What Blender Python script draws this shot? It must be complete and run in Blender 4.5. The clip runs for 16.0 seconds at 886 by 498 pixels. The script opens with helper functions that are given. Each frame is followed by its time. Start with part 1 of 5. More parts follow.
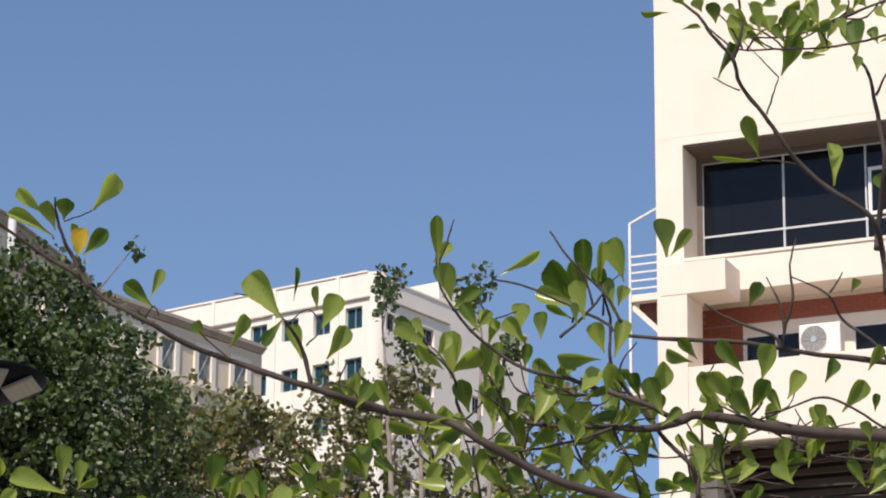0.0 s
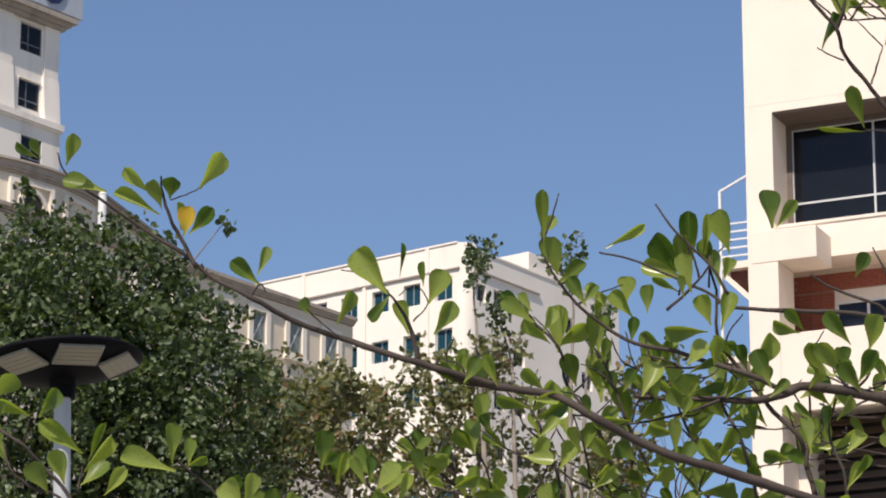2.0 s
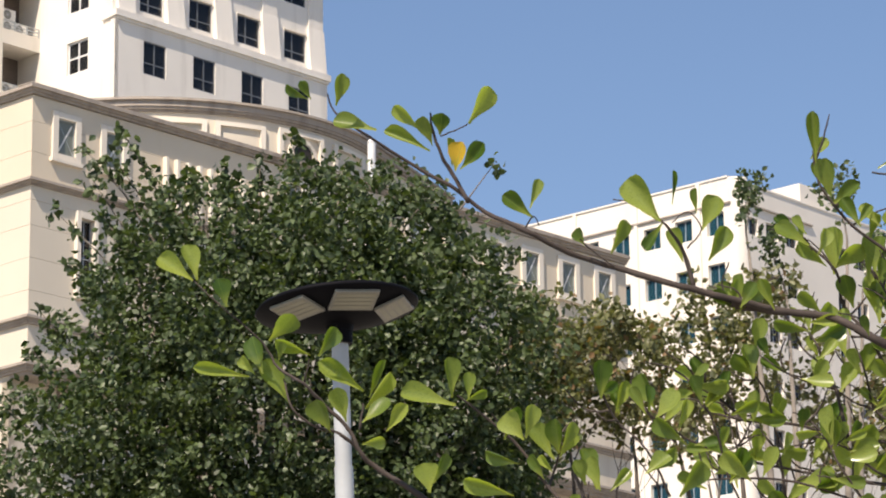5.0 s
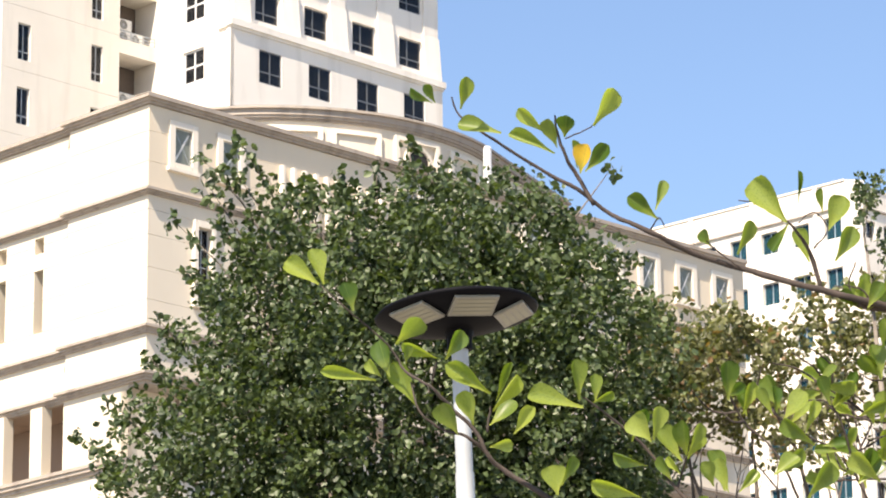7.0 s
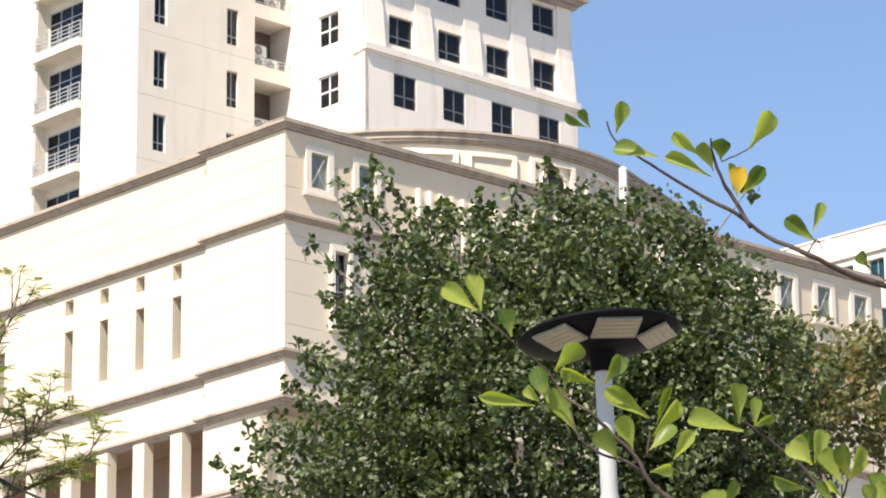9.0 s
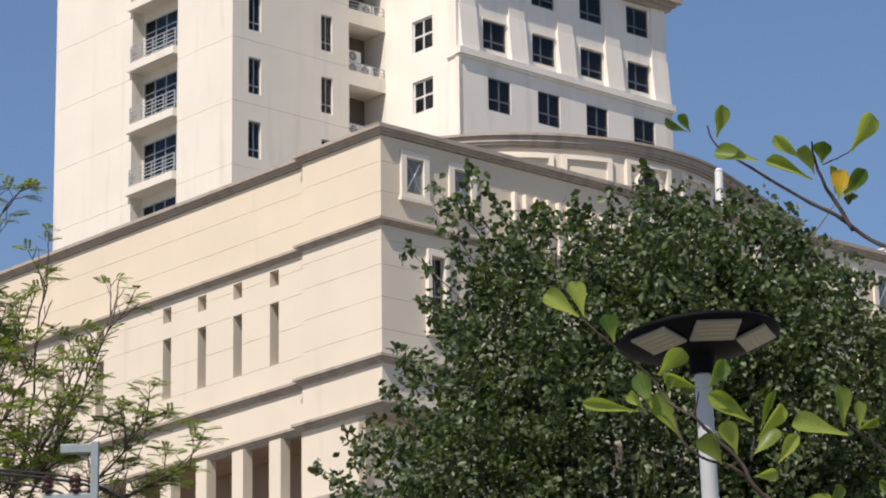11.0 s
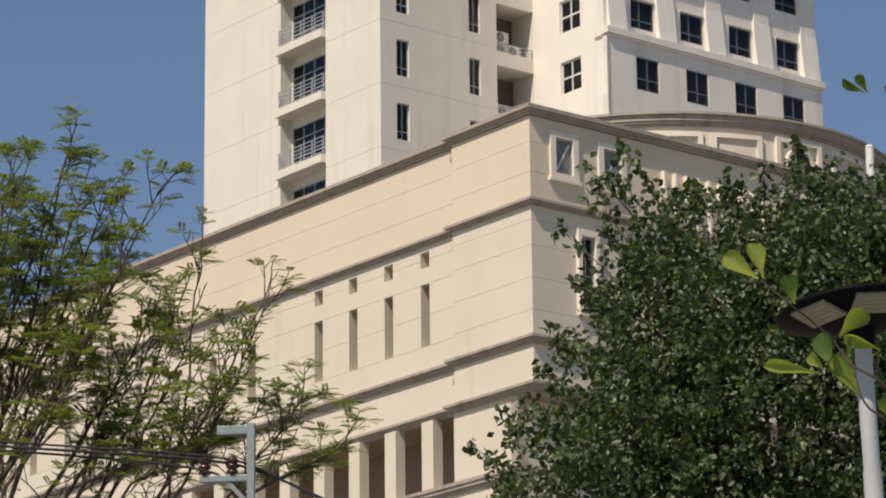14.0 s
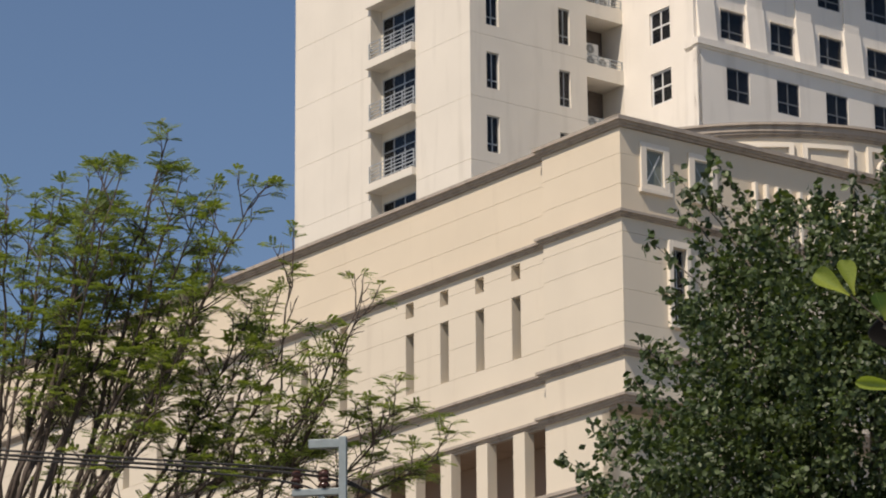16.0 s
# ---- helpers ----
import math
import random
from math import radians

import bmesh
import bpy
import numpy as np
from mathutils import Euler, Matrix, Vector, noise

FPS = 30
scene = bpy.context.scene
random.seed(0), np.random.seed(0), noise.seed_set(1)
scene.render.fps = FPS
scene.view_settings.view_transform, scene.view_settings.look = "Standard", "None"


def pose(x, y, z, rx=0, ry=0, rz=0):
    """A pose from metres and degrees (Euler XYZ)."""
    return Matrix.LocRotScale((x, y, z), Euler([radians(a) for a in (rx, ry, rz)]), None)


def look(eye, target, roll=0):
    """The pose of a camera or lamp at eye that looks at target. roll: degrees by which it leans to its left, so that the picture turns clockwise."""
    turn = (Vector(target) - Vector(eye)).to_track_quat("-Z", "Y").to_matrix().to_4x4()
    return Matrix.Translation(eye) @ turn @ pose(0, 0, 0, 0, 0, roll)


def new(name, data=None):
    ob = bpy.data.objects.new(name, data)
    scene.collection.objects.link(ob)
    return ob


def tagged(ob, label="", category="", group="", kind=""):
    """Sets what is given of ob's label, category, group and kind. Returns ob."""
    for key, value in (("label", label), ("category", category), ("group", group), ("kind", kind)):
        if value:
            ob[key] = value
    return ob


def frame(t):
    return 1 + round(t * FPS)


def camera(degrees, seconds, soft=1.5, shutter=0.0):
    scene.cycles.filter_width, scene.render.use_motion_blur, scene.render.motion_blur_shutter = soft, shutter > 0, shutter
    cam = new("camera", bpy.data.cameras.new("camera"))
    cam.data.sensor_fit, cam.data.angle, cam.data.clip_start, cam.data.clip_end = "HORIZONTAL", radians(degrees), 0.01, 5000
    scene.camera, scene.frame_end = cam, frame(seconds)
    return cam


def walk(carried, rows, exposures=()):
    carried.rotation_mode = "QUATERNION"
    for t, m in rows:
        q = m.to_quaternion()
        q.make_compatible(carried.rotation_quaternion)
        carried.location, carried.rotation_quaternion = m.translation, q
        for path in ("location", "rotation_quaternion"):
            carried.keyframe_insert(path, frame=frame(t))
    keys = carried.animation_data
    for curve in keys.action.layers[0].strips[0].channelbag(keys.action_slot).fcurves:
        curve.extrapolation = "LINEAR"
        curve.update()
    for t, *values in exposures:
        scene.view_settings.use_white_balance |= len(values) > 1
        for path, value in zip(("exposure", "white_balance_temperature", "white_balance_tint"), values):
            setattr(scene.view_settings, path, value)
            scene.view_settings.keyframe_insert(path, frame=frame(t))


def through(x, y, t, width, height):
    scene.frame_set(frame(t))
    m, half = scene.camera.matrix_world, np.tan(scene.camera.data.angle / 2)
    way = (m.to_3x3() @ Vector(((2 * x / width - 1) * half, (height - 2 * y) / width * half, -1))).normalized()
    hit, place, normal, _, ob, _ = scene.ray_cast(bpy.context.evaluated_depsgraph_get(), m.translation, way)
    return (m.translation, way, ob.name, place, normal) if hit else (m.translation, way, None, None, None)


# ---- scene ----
cam = camera(14.70, 16.0, soft=2.0)


def held(x, z, yaw, pitch, roll):
    """The pose of the hand-held camera: metres beside and above the standing point, degrees."""
    return pose(x, 0, 1.6 + z, 90 + pitch, 0, yaw) @ pose(0, 0, 0, 0, 0, roll)


PATH = [
    (0.0, held(0.0325, 0.0113, -8.270, 17.127, 0.382)),
    (0.5, held(0.0271, 0.0197, -7.794, 17.275, 0.115)),
    (1.0, held(0.0197, 0.0218, -7.627, 17.157, 0.204)),
    (1.5, held(0.0158, 0.0206, -7.345, 16.836, 0.312)),
    (2.0, held(0.0129, 0.0158, -6.719, 16.626, 0.143)),
    (2.5, held(0.0127, 0.0150, -5.825, 16.411, -0.114)),
    (3.0, held(0.0078, 0.0066, -4.879, 15.974, -0.350)),
    (3.5, held(0.0107, 0.0053, -4.393, 15.747, -0.330)),
    (4.0, held(0.0103, 0.0006, -3.729, 15.678, -0.319)),
    (4.5, held(0.0114, 0.0048, -2.815, 15.646, -0.512)),
    (7.0, held(0.0000, 0.0000, 0.001, 15.778, -0.575)),
    (7.5, held(-0.0059, 0.0079, 0.455, 16.064, -0.499)),
    (8.0, held(-0.0173, 0.0021, 1.050, 16.106, -0.491)),
    (8.5, held(-0.0208, -0.0026, 1.673, 16.095, -0.556)),
    (9.0, held(-0.0242, 0.0047, 2.354, 16.168, -0.570)),
    (11.5, held(-0.0348, 0.0084, 4.497, 16.249, -0.646)),
    (12.0, held(-0.0416, -0.0036, 5.066, 16.221, -0.561)),
    (12.5, held(-0.0437, 0.0033, 5.462, 16.032, -0.821)),
    (13.0, held(-0.0550, -0.0108, 5.726, 15.892, -0.884)),
    (13.5, held(-0.0597, -0.0109, 6.153, 15.901, -0.750)),
    (14.0, held(-0.0635, -0.0101, 6.619, 15.969, -0.662)),
    (14.5, held(-0.0614, -0.0153, 6.938, 16.065, -0.543)),
    (15.0, held(-0.0622, -0.0079, 7.437, 16.117, -0.824)),
    (15.5, held(-0.0623, -0.0031, 7.813, 16.074, -0.772)),
    (16.0, held(-0.0623, -0.0031, 8.193, 16.187, -0.479)),
]
EXPOSURES = [(0.0, 0.16, 6680, 15), (4.5, 0.34, 7050, 15), (6.8, 1.14, 7300, 14), (8.6, 1.13, 7250, 14), (9.2, 0.78, 7150, 14), (11.3, 0.05, 6700, 14), (12.0, -0.10, 7050, 14), (12.5, -0.25, 7150, 14),
             (13.0, -0.08, 7150, 14), (14.0, -0.18, 7150, 14), (15.0, -0.13, 7150, 14), (15.5, -0.22, 7150, 14), (16.0, -0.22, 7150, 14)]
walk(cam, PATH, EXPOSURES)

# ---- light ----
SUN_DIR = Vector((-0.469, -0.883, 1.22)).normalized()  # towards the sun
world = bpy.data.worlds.new("world")
scene.world = world
world.use_nodes = True
wn = world.node_tree.nodes
sky = wn.new("ShaderNodeTexSky")
sky.sky_type = "NISHITA"
sky.sun_disc = False
sky.sun_elevation = math.asin(SUN_DIR.z)
sky.sun_rotation = math.atan2(SUN_DIR.x, SUN_DIR.y)
sky.air_density, sky.dust_density, sky.ozone_density = 1.0, 0.25, 5.0
wn["Background"].inputs["Strength"].default_value = 0.104
world.node_tree.links.new(sky.outputs[0], wn["Background"].inputs["Color"])
sun = new("sun", bpy.data.lights.new("sun", "SUN"))
sun.data.energy, sun.data.angle, sun.data.color = 5.0, radians(0.53), (1.0, 0.93, 0.82)
sun.matrix_world = look(SUN_DIR * 100, (0, 0, 0))


# ---- materials ----
def nodes_of(name):
    mat = bpy.data.materials.new(name)
    mat.use_nodes = True
    nt = mat.node_tree
    return mat, nt, nt.nodes["Principled BSDF"]


def coords(nt, scale, stretch=(1, 1, 1), detail=4.0):
    tc = nt.nodes.new("ShaderNodeTexCoord")
    mp = nt.nodes.new("ShaderNodeMapping")
    mp.inputs["Scale"].default_value = stretch
    no = nt.nodes.new("ShaderNodeTexNoise")
    no.inputs["Scale"].default_value, no.inputs["Detail"].default_value = scale, detail
    nt.links.new(tc.outputs["Object"], mp.inputs[0])
    nt.links.new(mp.outputs[0], no.inputs["Vector"])
    return no.outputs["Fac"]


def blend(nt, fac, a, b, lo=0.35, hi=0.65):
    """Colour a to colour b as fac goes from lo to hi; a and b are colours or sockets."""
    mr = nt.nodes.new("ShaderNodeMapRange")
    mr.inputs["From Min"].default_value, mr.inputs["From Max"].default_value = lo, hi
    nt.links.new(fac, mr.inputs["Value"])
    mx = nt.nodes.new("ShaderNodeMix")
    mx.data_type = "RGBA"
    nt.links.new(mr.outputs[0], mx.inputs["Factor"])
    for sock, v in ((mx.inputs[6], a), (mx.inputs[7], b)):
        if isinstance(v, tuple):
            sock.default_value = (*v, 1)
        else:
            nt.links.new(v, sock)
    return mx.outputs[2]


def bump(nt, bsdf, fac, strength, dist):
    bp = nt.nodes.new("ShaderNodeBump")
    bp.inputs["Strength"].default_value, bp.inputs["Distance"].default_value = strength, dist
    nt.links.new(fac, bp.inputs["Height"])
    nt.links.new(bp.outputs[0], bsdf.inputs["Normal"])


def paint(name, base, stain, rough=0.75, patch=0.35, streak=1.2, grain=18.0, amount=0.5):
    """Weathered painted render: broad patches, rain streaks and fine grain."""
    mat, nt, bs = nodes_of(name)
    a = blend(nt, coords(nt, patch), base, tuple(c * 0.93 for c in base))
    b = blend(nt, coords(nt, streak, (1, 1, 0.12), 6.0), a, stain, 0.62 - 0.1 * amount, 1.15 - 0.2 * amount)
    c = blend(nt, coords(nt, grain), b, tuple(c * 0.96 for c in base), 0.4, 0.9)
    nt.links.new(c, bs.inputs["Base Color"])
    bs.inputs["Roughness"].default_value = rough
    bump(nt, bs, coords(nt, grain * 2), 0.25, 0.01)
    return mat


def plain(name, base, rough=0.6, metal=0.0, vary=0.85, scale=6.0):
    mat, nt, bs = nodes_of(name)
    c = blend(nt, coords(nt, scale), base, tuple(c * vary for c in base), 0.3, 0.7)
    nt.links.new(c, bs.inputs["Base Color"])
    bs.inputs["Roughness"].default_value, bs.inputs["Metallic"].default_value = rough, metal
    bump(nt, bs, coords(nt, scale * 8), 0.15, 0.005)
    return mat


def glass_mat(name, tint, rough=0.03):
    mat, nt, bs = nodes_of(name)
    bs.inputs["Base Color"].default_value = (*tint, 1)
    bs.inputs["Roughness"].default_value = rough
    bs.inputs["Transmission Weight"].default_value = 0.85
    bs.inputs["IOR"].default_value = 1.33
    bump(nt, bs, coords(nt, 0.8, detail=1.0), 0.06, 0.02)
    return mat


def leaf_mat(name, dark, light, through=0.35, rough=0.4, islands=True, old=None, old_share=0.04):
    """Leaves: each takes a shade of its own; light passes through the blade."""
    mat, nt, bs = nodes_of(name)
    if islands:
        rnd = nt.nodes.new("ShaderNodeNewGeometry").outputs["Random Per Island"]
    else:
        rnd = nt.nodes.new("ShaderNodeObjectInfo").outputs["Random"]
    col = blend(nt, rnd, dark, light, 0.0, 1.0)
    if old:
        col = blend(nt, rnd, col, old, 1 - old_share, 1 - old_share + 0.005)
    col = blend(nt, coords(nt, 25.0 if not islands else 3.0), col, tuple(c * 0.8 for c in dark), 0.5, 0.95)
    if not islands:
        # pale midrib down the blade
        tc = nt.nodes.new("ShaderNodeTexCoord")
        sp = nt.nodes.new("ShaderNodeSeparateXYZ")
        ab = nt.nodes.new("ShaderNodeMath")
        ab.operation = "ABSOLUTE"
        nt.links.new(tc.outputs["Object"], sp.inputs[0])
        nt.links.new(sp.outputs["X"], ab.inputs[0])
        # yellower towards the stalk
        tinted = blend(nt, sp.outputs["Y"], (0.30, 0.33, 0.07), col, -0.1, 0.55)
        col = blend(nt, ab.outputs[0], (0.20, 0.26, 0.06), tinted, -0.01, 0.018)
    nt.links.new(col, bs.inputs["Base Color"])
    bs.inputs["Roughness"].default_value = rough
    tr = nt.nodes.new("ShaderNodeBsdfTranslucent")
    mul = nt.nodes.new("ShaderNodeMix")
    mul.data_type, mul.blend_type = "RGBA", "MULTIPLY"
    mul.inputs["Factor"].default_value = 1.0
    nt.links.new(col, mul.inputs[6])
    mul.inputs[7].default_value = (1.6, 1.7, 0.55, 1)
    nt.links.new(mul.outputs[2], tr.inputs["Color"])
    mx = nt.nodes.new("ShaderNodeMixShader")
    mx.inputs[0].default_value = through
    nt.links.new(bs.outputs[0], mx.inputs[1])
    nt.links.new(tr.outputs[0], mx.inputs[2])
    nt.links.new(mx.outputs[0], nt.nodes["Material Output"].inputs["Surface"])
    return mat


CREAM = paint("cream_render", (0.65, 0.58, 0.475), (0.42, 0.35, 0.28), amount=0.4)
CREAM_TOP = paint("peach_cream_render", (0.66, 0.57, 0.445), (0.44, 0.36, 0.27), amount=0.4)
CREAM_TOWER = paint("tower_render", (0.71, 0.66, 0.58), (0.42, 0.38, 0.32), amount=0.7)
WING = paint("wing_render", (0.80, 0.75, 0.68), (0.42, 0.38, 0.33), amount=0.9)
WHITE_RENDER = paint("white_render", (0.80, 0.74, 0.66), (0.5, 0.45, 0.4), amount=0.3)
PEACH = paint("peach_render", (0.765, 0.67, 0.575), (0.55, 0.47, 0.39), amount=0.25, patch=0.8, streak=2.5, grain=40)
TRIM = paint("trim_stone", (0.38, 0.325, 0.275), (0.12, 0.10, 0.085), amount=1.3, streak=2.0)
FRAME_STONE = paint("window_surround", (0.76, 0.69, 0.59), (0.5, 0.44, 0.38), amount=0.4)
# weathered render, its brown darkened to carry the shade in the bays
LOGGIA_SHADE = paint("loggia_shade", (0.30, 0.22, 0.17), (0.14, 0.1, 0.08), amount=0.7)
# near black: the shade inside openings is put into this colour
SHADE_BLACK = plain("shade_black", (0.022, 0.02, 0.02), 0.9)
ROOFING = plain("roof_felt", (0.22, 0.21, 0.2), 0.9)
ALU = plain("white_aluminium", (0.72, 0.72, 0.72), 0.4)
ALU_GREY = plain("grey_aluminium", (0.42, 0.45, 0.47), 0.4, 0.3)
# dark brown that paints in the shade of deep recesses
SHADE_BROWN = plain("shade_brown", (0.13, 0.10, 0.082), 0.8)
ALU_DARK = plain("dark_grey_aluminium", (0.17, 0.18, 0.19), 0.4, 0.2)
ALU_PALE = plain("pale_grey_aluminium", (0.55, 0.56, 0.57), 0.4)
GLASS = glass_mat("dark_glass", (0.045, 0.052, 0.068))
GLASS_TEAL = glass_mat("teal_glass", (0.05, 0.2, 0.27))
BRICK = plain("red_brick", (0.36, 0.10, 0.06), 0.8, vary=0.7, scale=9)
MORTAR = plain("mortar", (0.32, 0.22, 0.18), 0.9)
AC_WHITE = plain("enamelled_white", (0.75, 0.74, 0.70), 0.45)
BLACK = plain("black_plastic", (0.006, 0.006, 0.008), 0.6)
BLACK.node_tree.nodes["Principled BSDF"].inputs["Specular IOR Level"].default_value = 0.06
POLE_PAINT = plain("pale_grey_paint", (0.44, 0.46, 0.47), 0.45)
STEEL = plain("galvanised_steel", (0.24, 0.28, 0.29), 0.5, 0.5, scale=20)
RUBBER = plain("cable_sheath", (0.02, 0.02, 0.022), 0.6)
CERAMIC = plain("brown_glazed_ceramic", (0.06, 0.025, 0.02), 0.2)
FAN_MESH = plain("grey_fan_mesh", (0.24, 0.235, 0.22), 0.7)
SIGN_GREY = plain("grey_sign_sheet", (0.42, 0.46, 0.52), 0.5)
SIGN_BLUE = plain("dark_blue_letter", (0.02, 0.03, 0.10), 0.4)
PANEL = plain("light_panel", (0.25, 0.24, 0.20), 0.3, scale=40)
FILMED = plain("filmed_glass", (0.17, 0.19, 0.165), 0.4, scale=3)
BARK = plain("brown_bark", (0.068, 0.050, 0.042), 0.85, vary=0.5, scale=40)
BARK_GREY = plain("grey_bark", (0.22, 0.19, 0.16), 0.9, vary=0.6, scale=8)
TWIG = plain("dark_twig", (0.10, 0.075, 0.06), 0.85, vary=0.6, scale=20)
TWIG_GREY = plain("grey_brown_twig", (0.13, 0.105, 0.09), 0.9, vary=0.6, scale=8)
GRASS = plain("pale_paving", (0.27, 0.25, 0.215), 0.95, vary=0.7, scale=0.4)
FICUS = leaf_mat("fig_leaf", (0.021, 0.040, 0.015), (0.108, 0.148, 0.058), 0.27, 0.48)
OLIVE = leaf_mat("olive_leaf", (0.06, 0.07, 0.025), (0.22, 0.22, 0.10), 0.3, 0.5, old=(0.24, 0.15, 0.08), old_share=0.07)
FEATHER = leaf_mat("feather_leaf", (0.055, 0.088, 0.026), (0.26, 0.31, 0.095), 0.38, 0.5)
NEAR_LEAF = leaf_mat("fresh_leaf", (0.055, 0.105, 0.016), (0.29, 0.345, 0.085), 0.42, 0.3, islands=False)
YELLOW_LEAF = leaf_mat("yellow_leaf", (0.55, 0.33, 0.03), (0.6, 0.4, 0.05), 0.4, 0.4, islands=False)


# ---- building helpers ----
def mesh_of(name, bm, *mats):
    me = bpy.data.meshes.new(name)
    bm.normal_update()
    bm.to_mesh(me)
    bm.free()
    for m in mats:
        me.materials.append(m)
    return me


def part(name, bm, material, parent, label="", at=None):
    """One mesh under a thing or under a part. bm: a bmesh, or mesh data to share."""
    me = bm if isinstance(bm, bpy.types.Mesh) else mesh_of(name, bm, material)
    ob = new(name, me)
    ob.parent = parent
    if at is not None:
        ob.matrix_basis = at
    return tagged(ob, label) if label else ob


def thing(name, at, label, category, group="", kind="", data=None):
    ob = new(name, data)
    ob.matrix_basis = at
    return tagged(ob, label, category, group, kind)


def box(bm, x0, x1, y0, y1, z0, z1, bevel=0.0, m=None):
    made = bmesh.ops.create_cube(bm, size=1.0)["verts"]
    t = Matrix.Translation(((x0 + x1) / 2, (y0 + y1) / 2, (z0 + z1) / 2)) @ Matrix.Diagonal((x1 - x0, y1 - y0, z1 - z0, 1))
    bmesh.ops.transform(bm, matrix=(m @ t) if m else t, verts=made)
    if bevel:
        edges = list({e for v in made for e in v.link_edges})
        bmesh.ops.bevel(bm, geom=edges, offset=bevel, segments=2, profile=0.5, affect="EDGES")
    return made


def boxes(*rows, bevel=0.0):
    bm = bmesh.new()
    for r in rows:
        box(bm, *r, bevel=bevel)
    return bm


def cyl(bm, r0, r1, z0, z1, m=None, n=20):
    made = bmesh.ops.create_cone(bm, cap_ends=True, segments=n, radius1=r0, radius2=r1, depth=z1 - z0)["verts"]
    t = Matrix.Translation((0, 0, (z0 + z1) / 2))
    bmesh.ops.transform(bm, matrix=(m @ t) if m else t, verts=made)
    return made


def wall(u0, u1, z0, z1, holes=(), thick=0.3, n0=0.0):
    """A wall in a face's own frame (u to the right, n inward, z up), with openings (u0, u1, z0, z1) through it."""
    bm = bmesh.new()
    us = sorted({u0, u1, *(min(max(h[k], u0), u1) for h in holes for k in (0, 1))})
    zs = sorted({z0, z1, *(min(max(h[k], z0), z1) for h in holes for k in (2, 3))})
    solid = {}
    for i in range(len(us) - 1):
        for j in range(len(zs) - 1):
            cu, cz = (us[i] + us[i + 1]) / 2, (zs[j] + zs[j + 1]) / 2
            solid[i, j] = not any(h[0] < cu < h[1] and h[2] < cz < h[3] for h in holes)
    vs = {}

    def v(i, j, k):
        if (i, j, k) not in vs:
            vs[i, j, k] = bm.verts.new((us[i], n0 + (thick if k else 0), zs[j]))
        return vs[i, j, k]

    for (i, j), s in solid.items():
        if not s:
            continue
        bm.faces.new((v(i, j, 0), v(i + 1, j, 0), v(i + 1, j + 1, 0), v(i, j + 1, 0)))
        bm.faces.new((v(i, j, 1), v(i, j + 1, 1), v(i + 1, j + 1, 1), v(i + 1, j, 1)))
        for di, dj, a, b in ((-1, 0, (i, j), (i, j + 1)), (1, 0, (i + 1, j), (i + 1, j + 1)), (0, -1, (i, j), (i + 1, j)), (0, 1, (i, j + 1), (i + 1, j + 1))):
            if not solid.get((i + di, j + dj), False):
                bm.faces.new((v(*a, 0), v(*b, 0), v(*b, 1), v(*a, 1)))
    bmesh.ops.recalc_face_normals(bm, faces=bm.faces)
    return bm


def window_mesh(w, h, bars_u=(), bars_z=(), t=0.05, d=0.06):
    """A frame with its bars, from the lower left corner; u to the right, z up."""
    us, zs = [0.5 * t, *bars_u, w - 0.5 * t], [0.5 * t, *bars_z, h - 0.5 * t]
    lights = [(a + t / 2, b - t / 2, p + t / 2, q - t / 2) for a, b in zip(us, us[1:]) for p, q in zip(zs, zs[1:])]
    return wall(0, w, 0, h, lights, d)


def window_kind(name, w, h, bars_u=(), bars_z=(), frame_mat=None, glass=None, t=0.05):
    frame_me = mesh_of(name + "_frame", window_mesh(w, h, bars_u, bars_z, t), frame_mat)
    pane_me = mesh_of(name + "_pane", boxes((0.01, w - 0.01, 0.025, 0.037, 0.01, h - 0.01)), glass)
    return frame_me, pane_me


def put_window(kind_, parent, face, u, z, n=0.2, label=""):
    ob = part("window", kind_[0], None, parent, label, face @ Matrix.Translation((u, n, z)))
    pane = part("pane", kind_[1], None, ob)
    pane.visible_shadow = False
    return ob


def face_y(x, y):
    """The frame of a face that looks along -y of its building."""
    return pose(x, y, 0)


def face_x(x, y):
    """The frame of a face that looks along -x: u runs along -y."""
    return pose(x, y, 0, 0, 0, -90)


def moulding(path, z0, steps):
    """Stacked fillets, steps of (height, how far it stands out), swept round a block along offset corners: path(out) gives them."""
    line, z = [(-0.1, z0)], z0
    for h, out in steps:
        line += [(out, z), (out, z + h)]
        z += h
    line.append((-0.1, z))
    bm = bmesh.new()
    rows = [[bm.verts.new((x, y, q)) for x, y in path(o)] for o, q in line]
    for i in range(len(rows)):
        a, b = rows[i], rows[(i + 1) % len(rows)]
        for k in range(len(a) - 1):
            bm.faces.new((a[k], a[k + 1], b[k + 1], b[k]))
    bm.faces.new([r[0] for r in rows])
    bm.faces.new([r[-1] for r in rows])
    bmesh.ops.recalc_face_normals(bm, faces=bm.faces)
    return bm

# ---- ground ----
gm = bmesh.new()
bmesh.ops.create_grid(gm, x_segments=40, y_segments=40, size=2500)
ground = thing("ground", pose(0, 0, 0), "pale worn paving around the buildings and trees", "ground", kind="structure", data=mesh_of("ground", gm, GRASS))

BEARING = 45.1  # the whole block of buildings is turned by this
CORNER = (-10.69, 119.52)


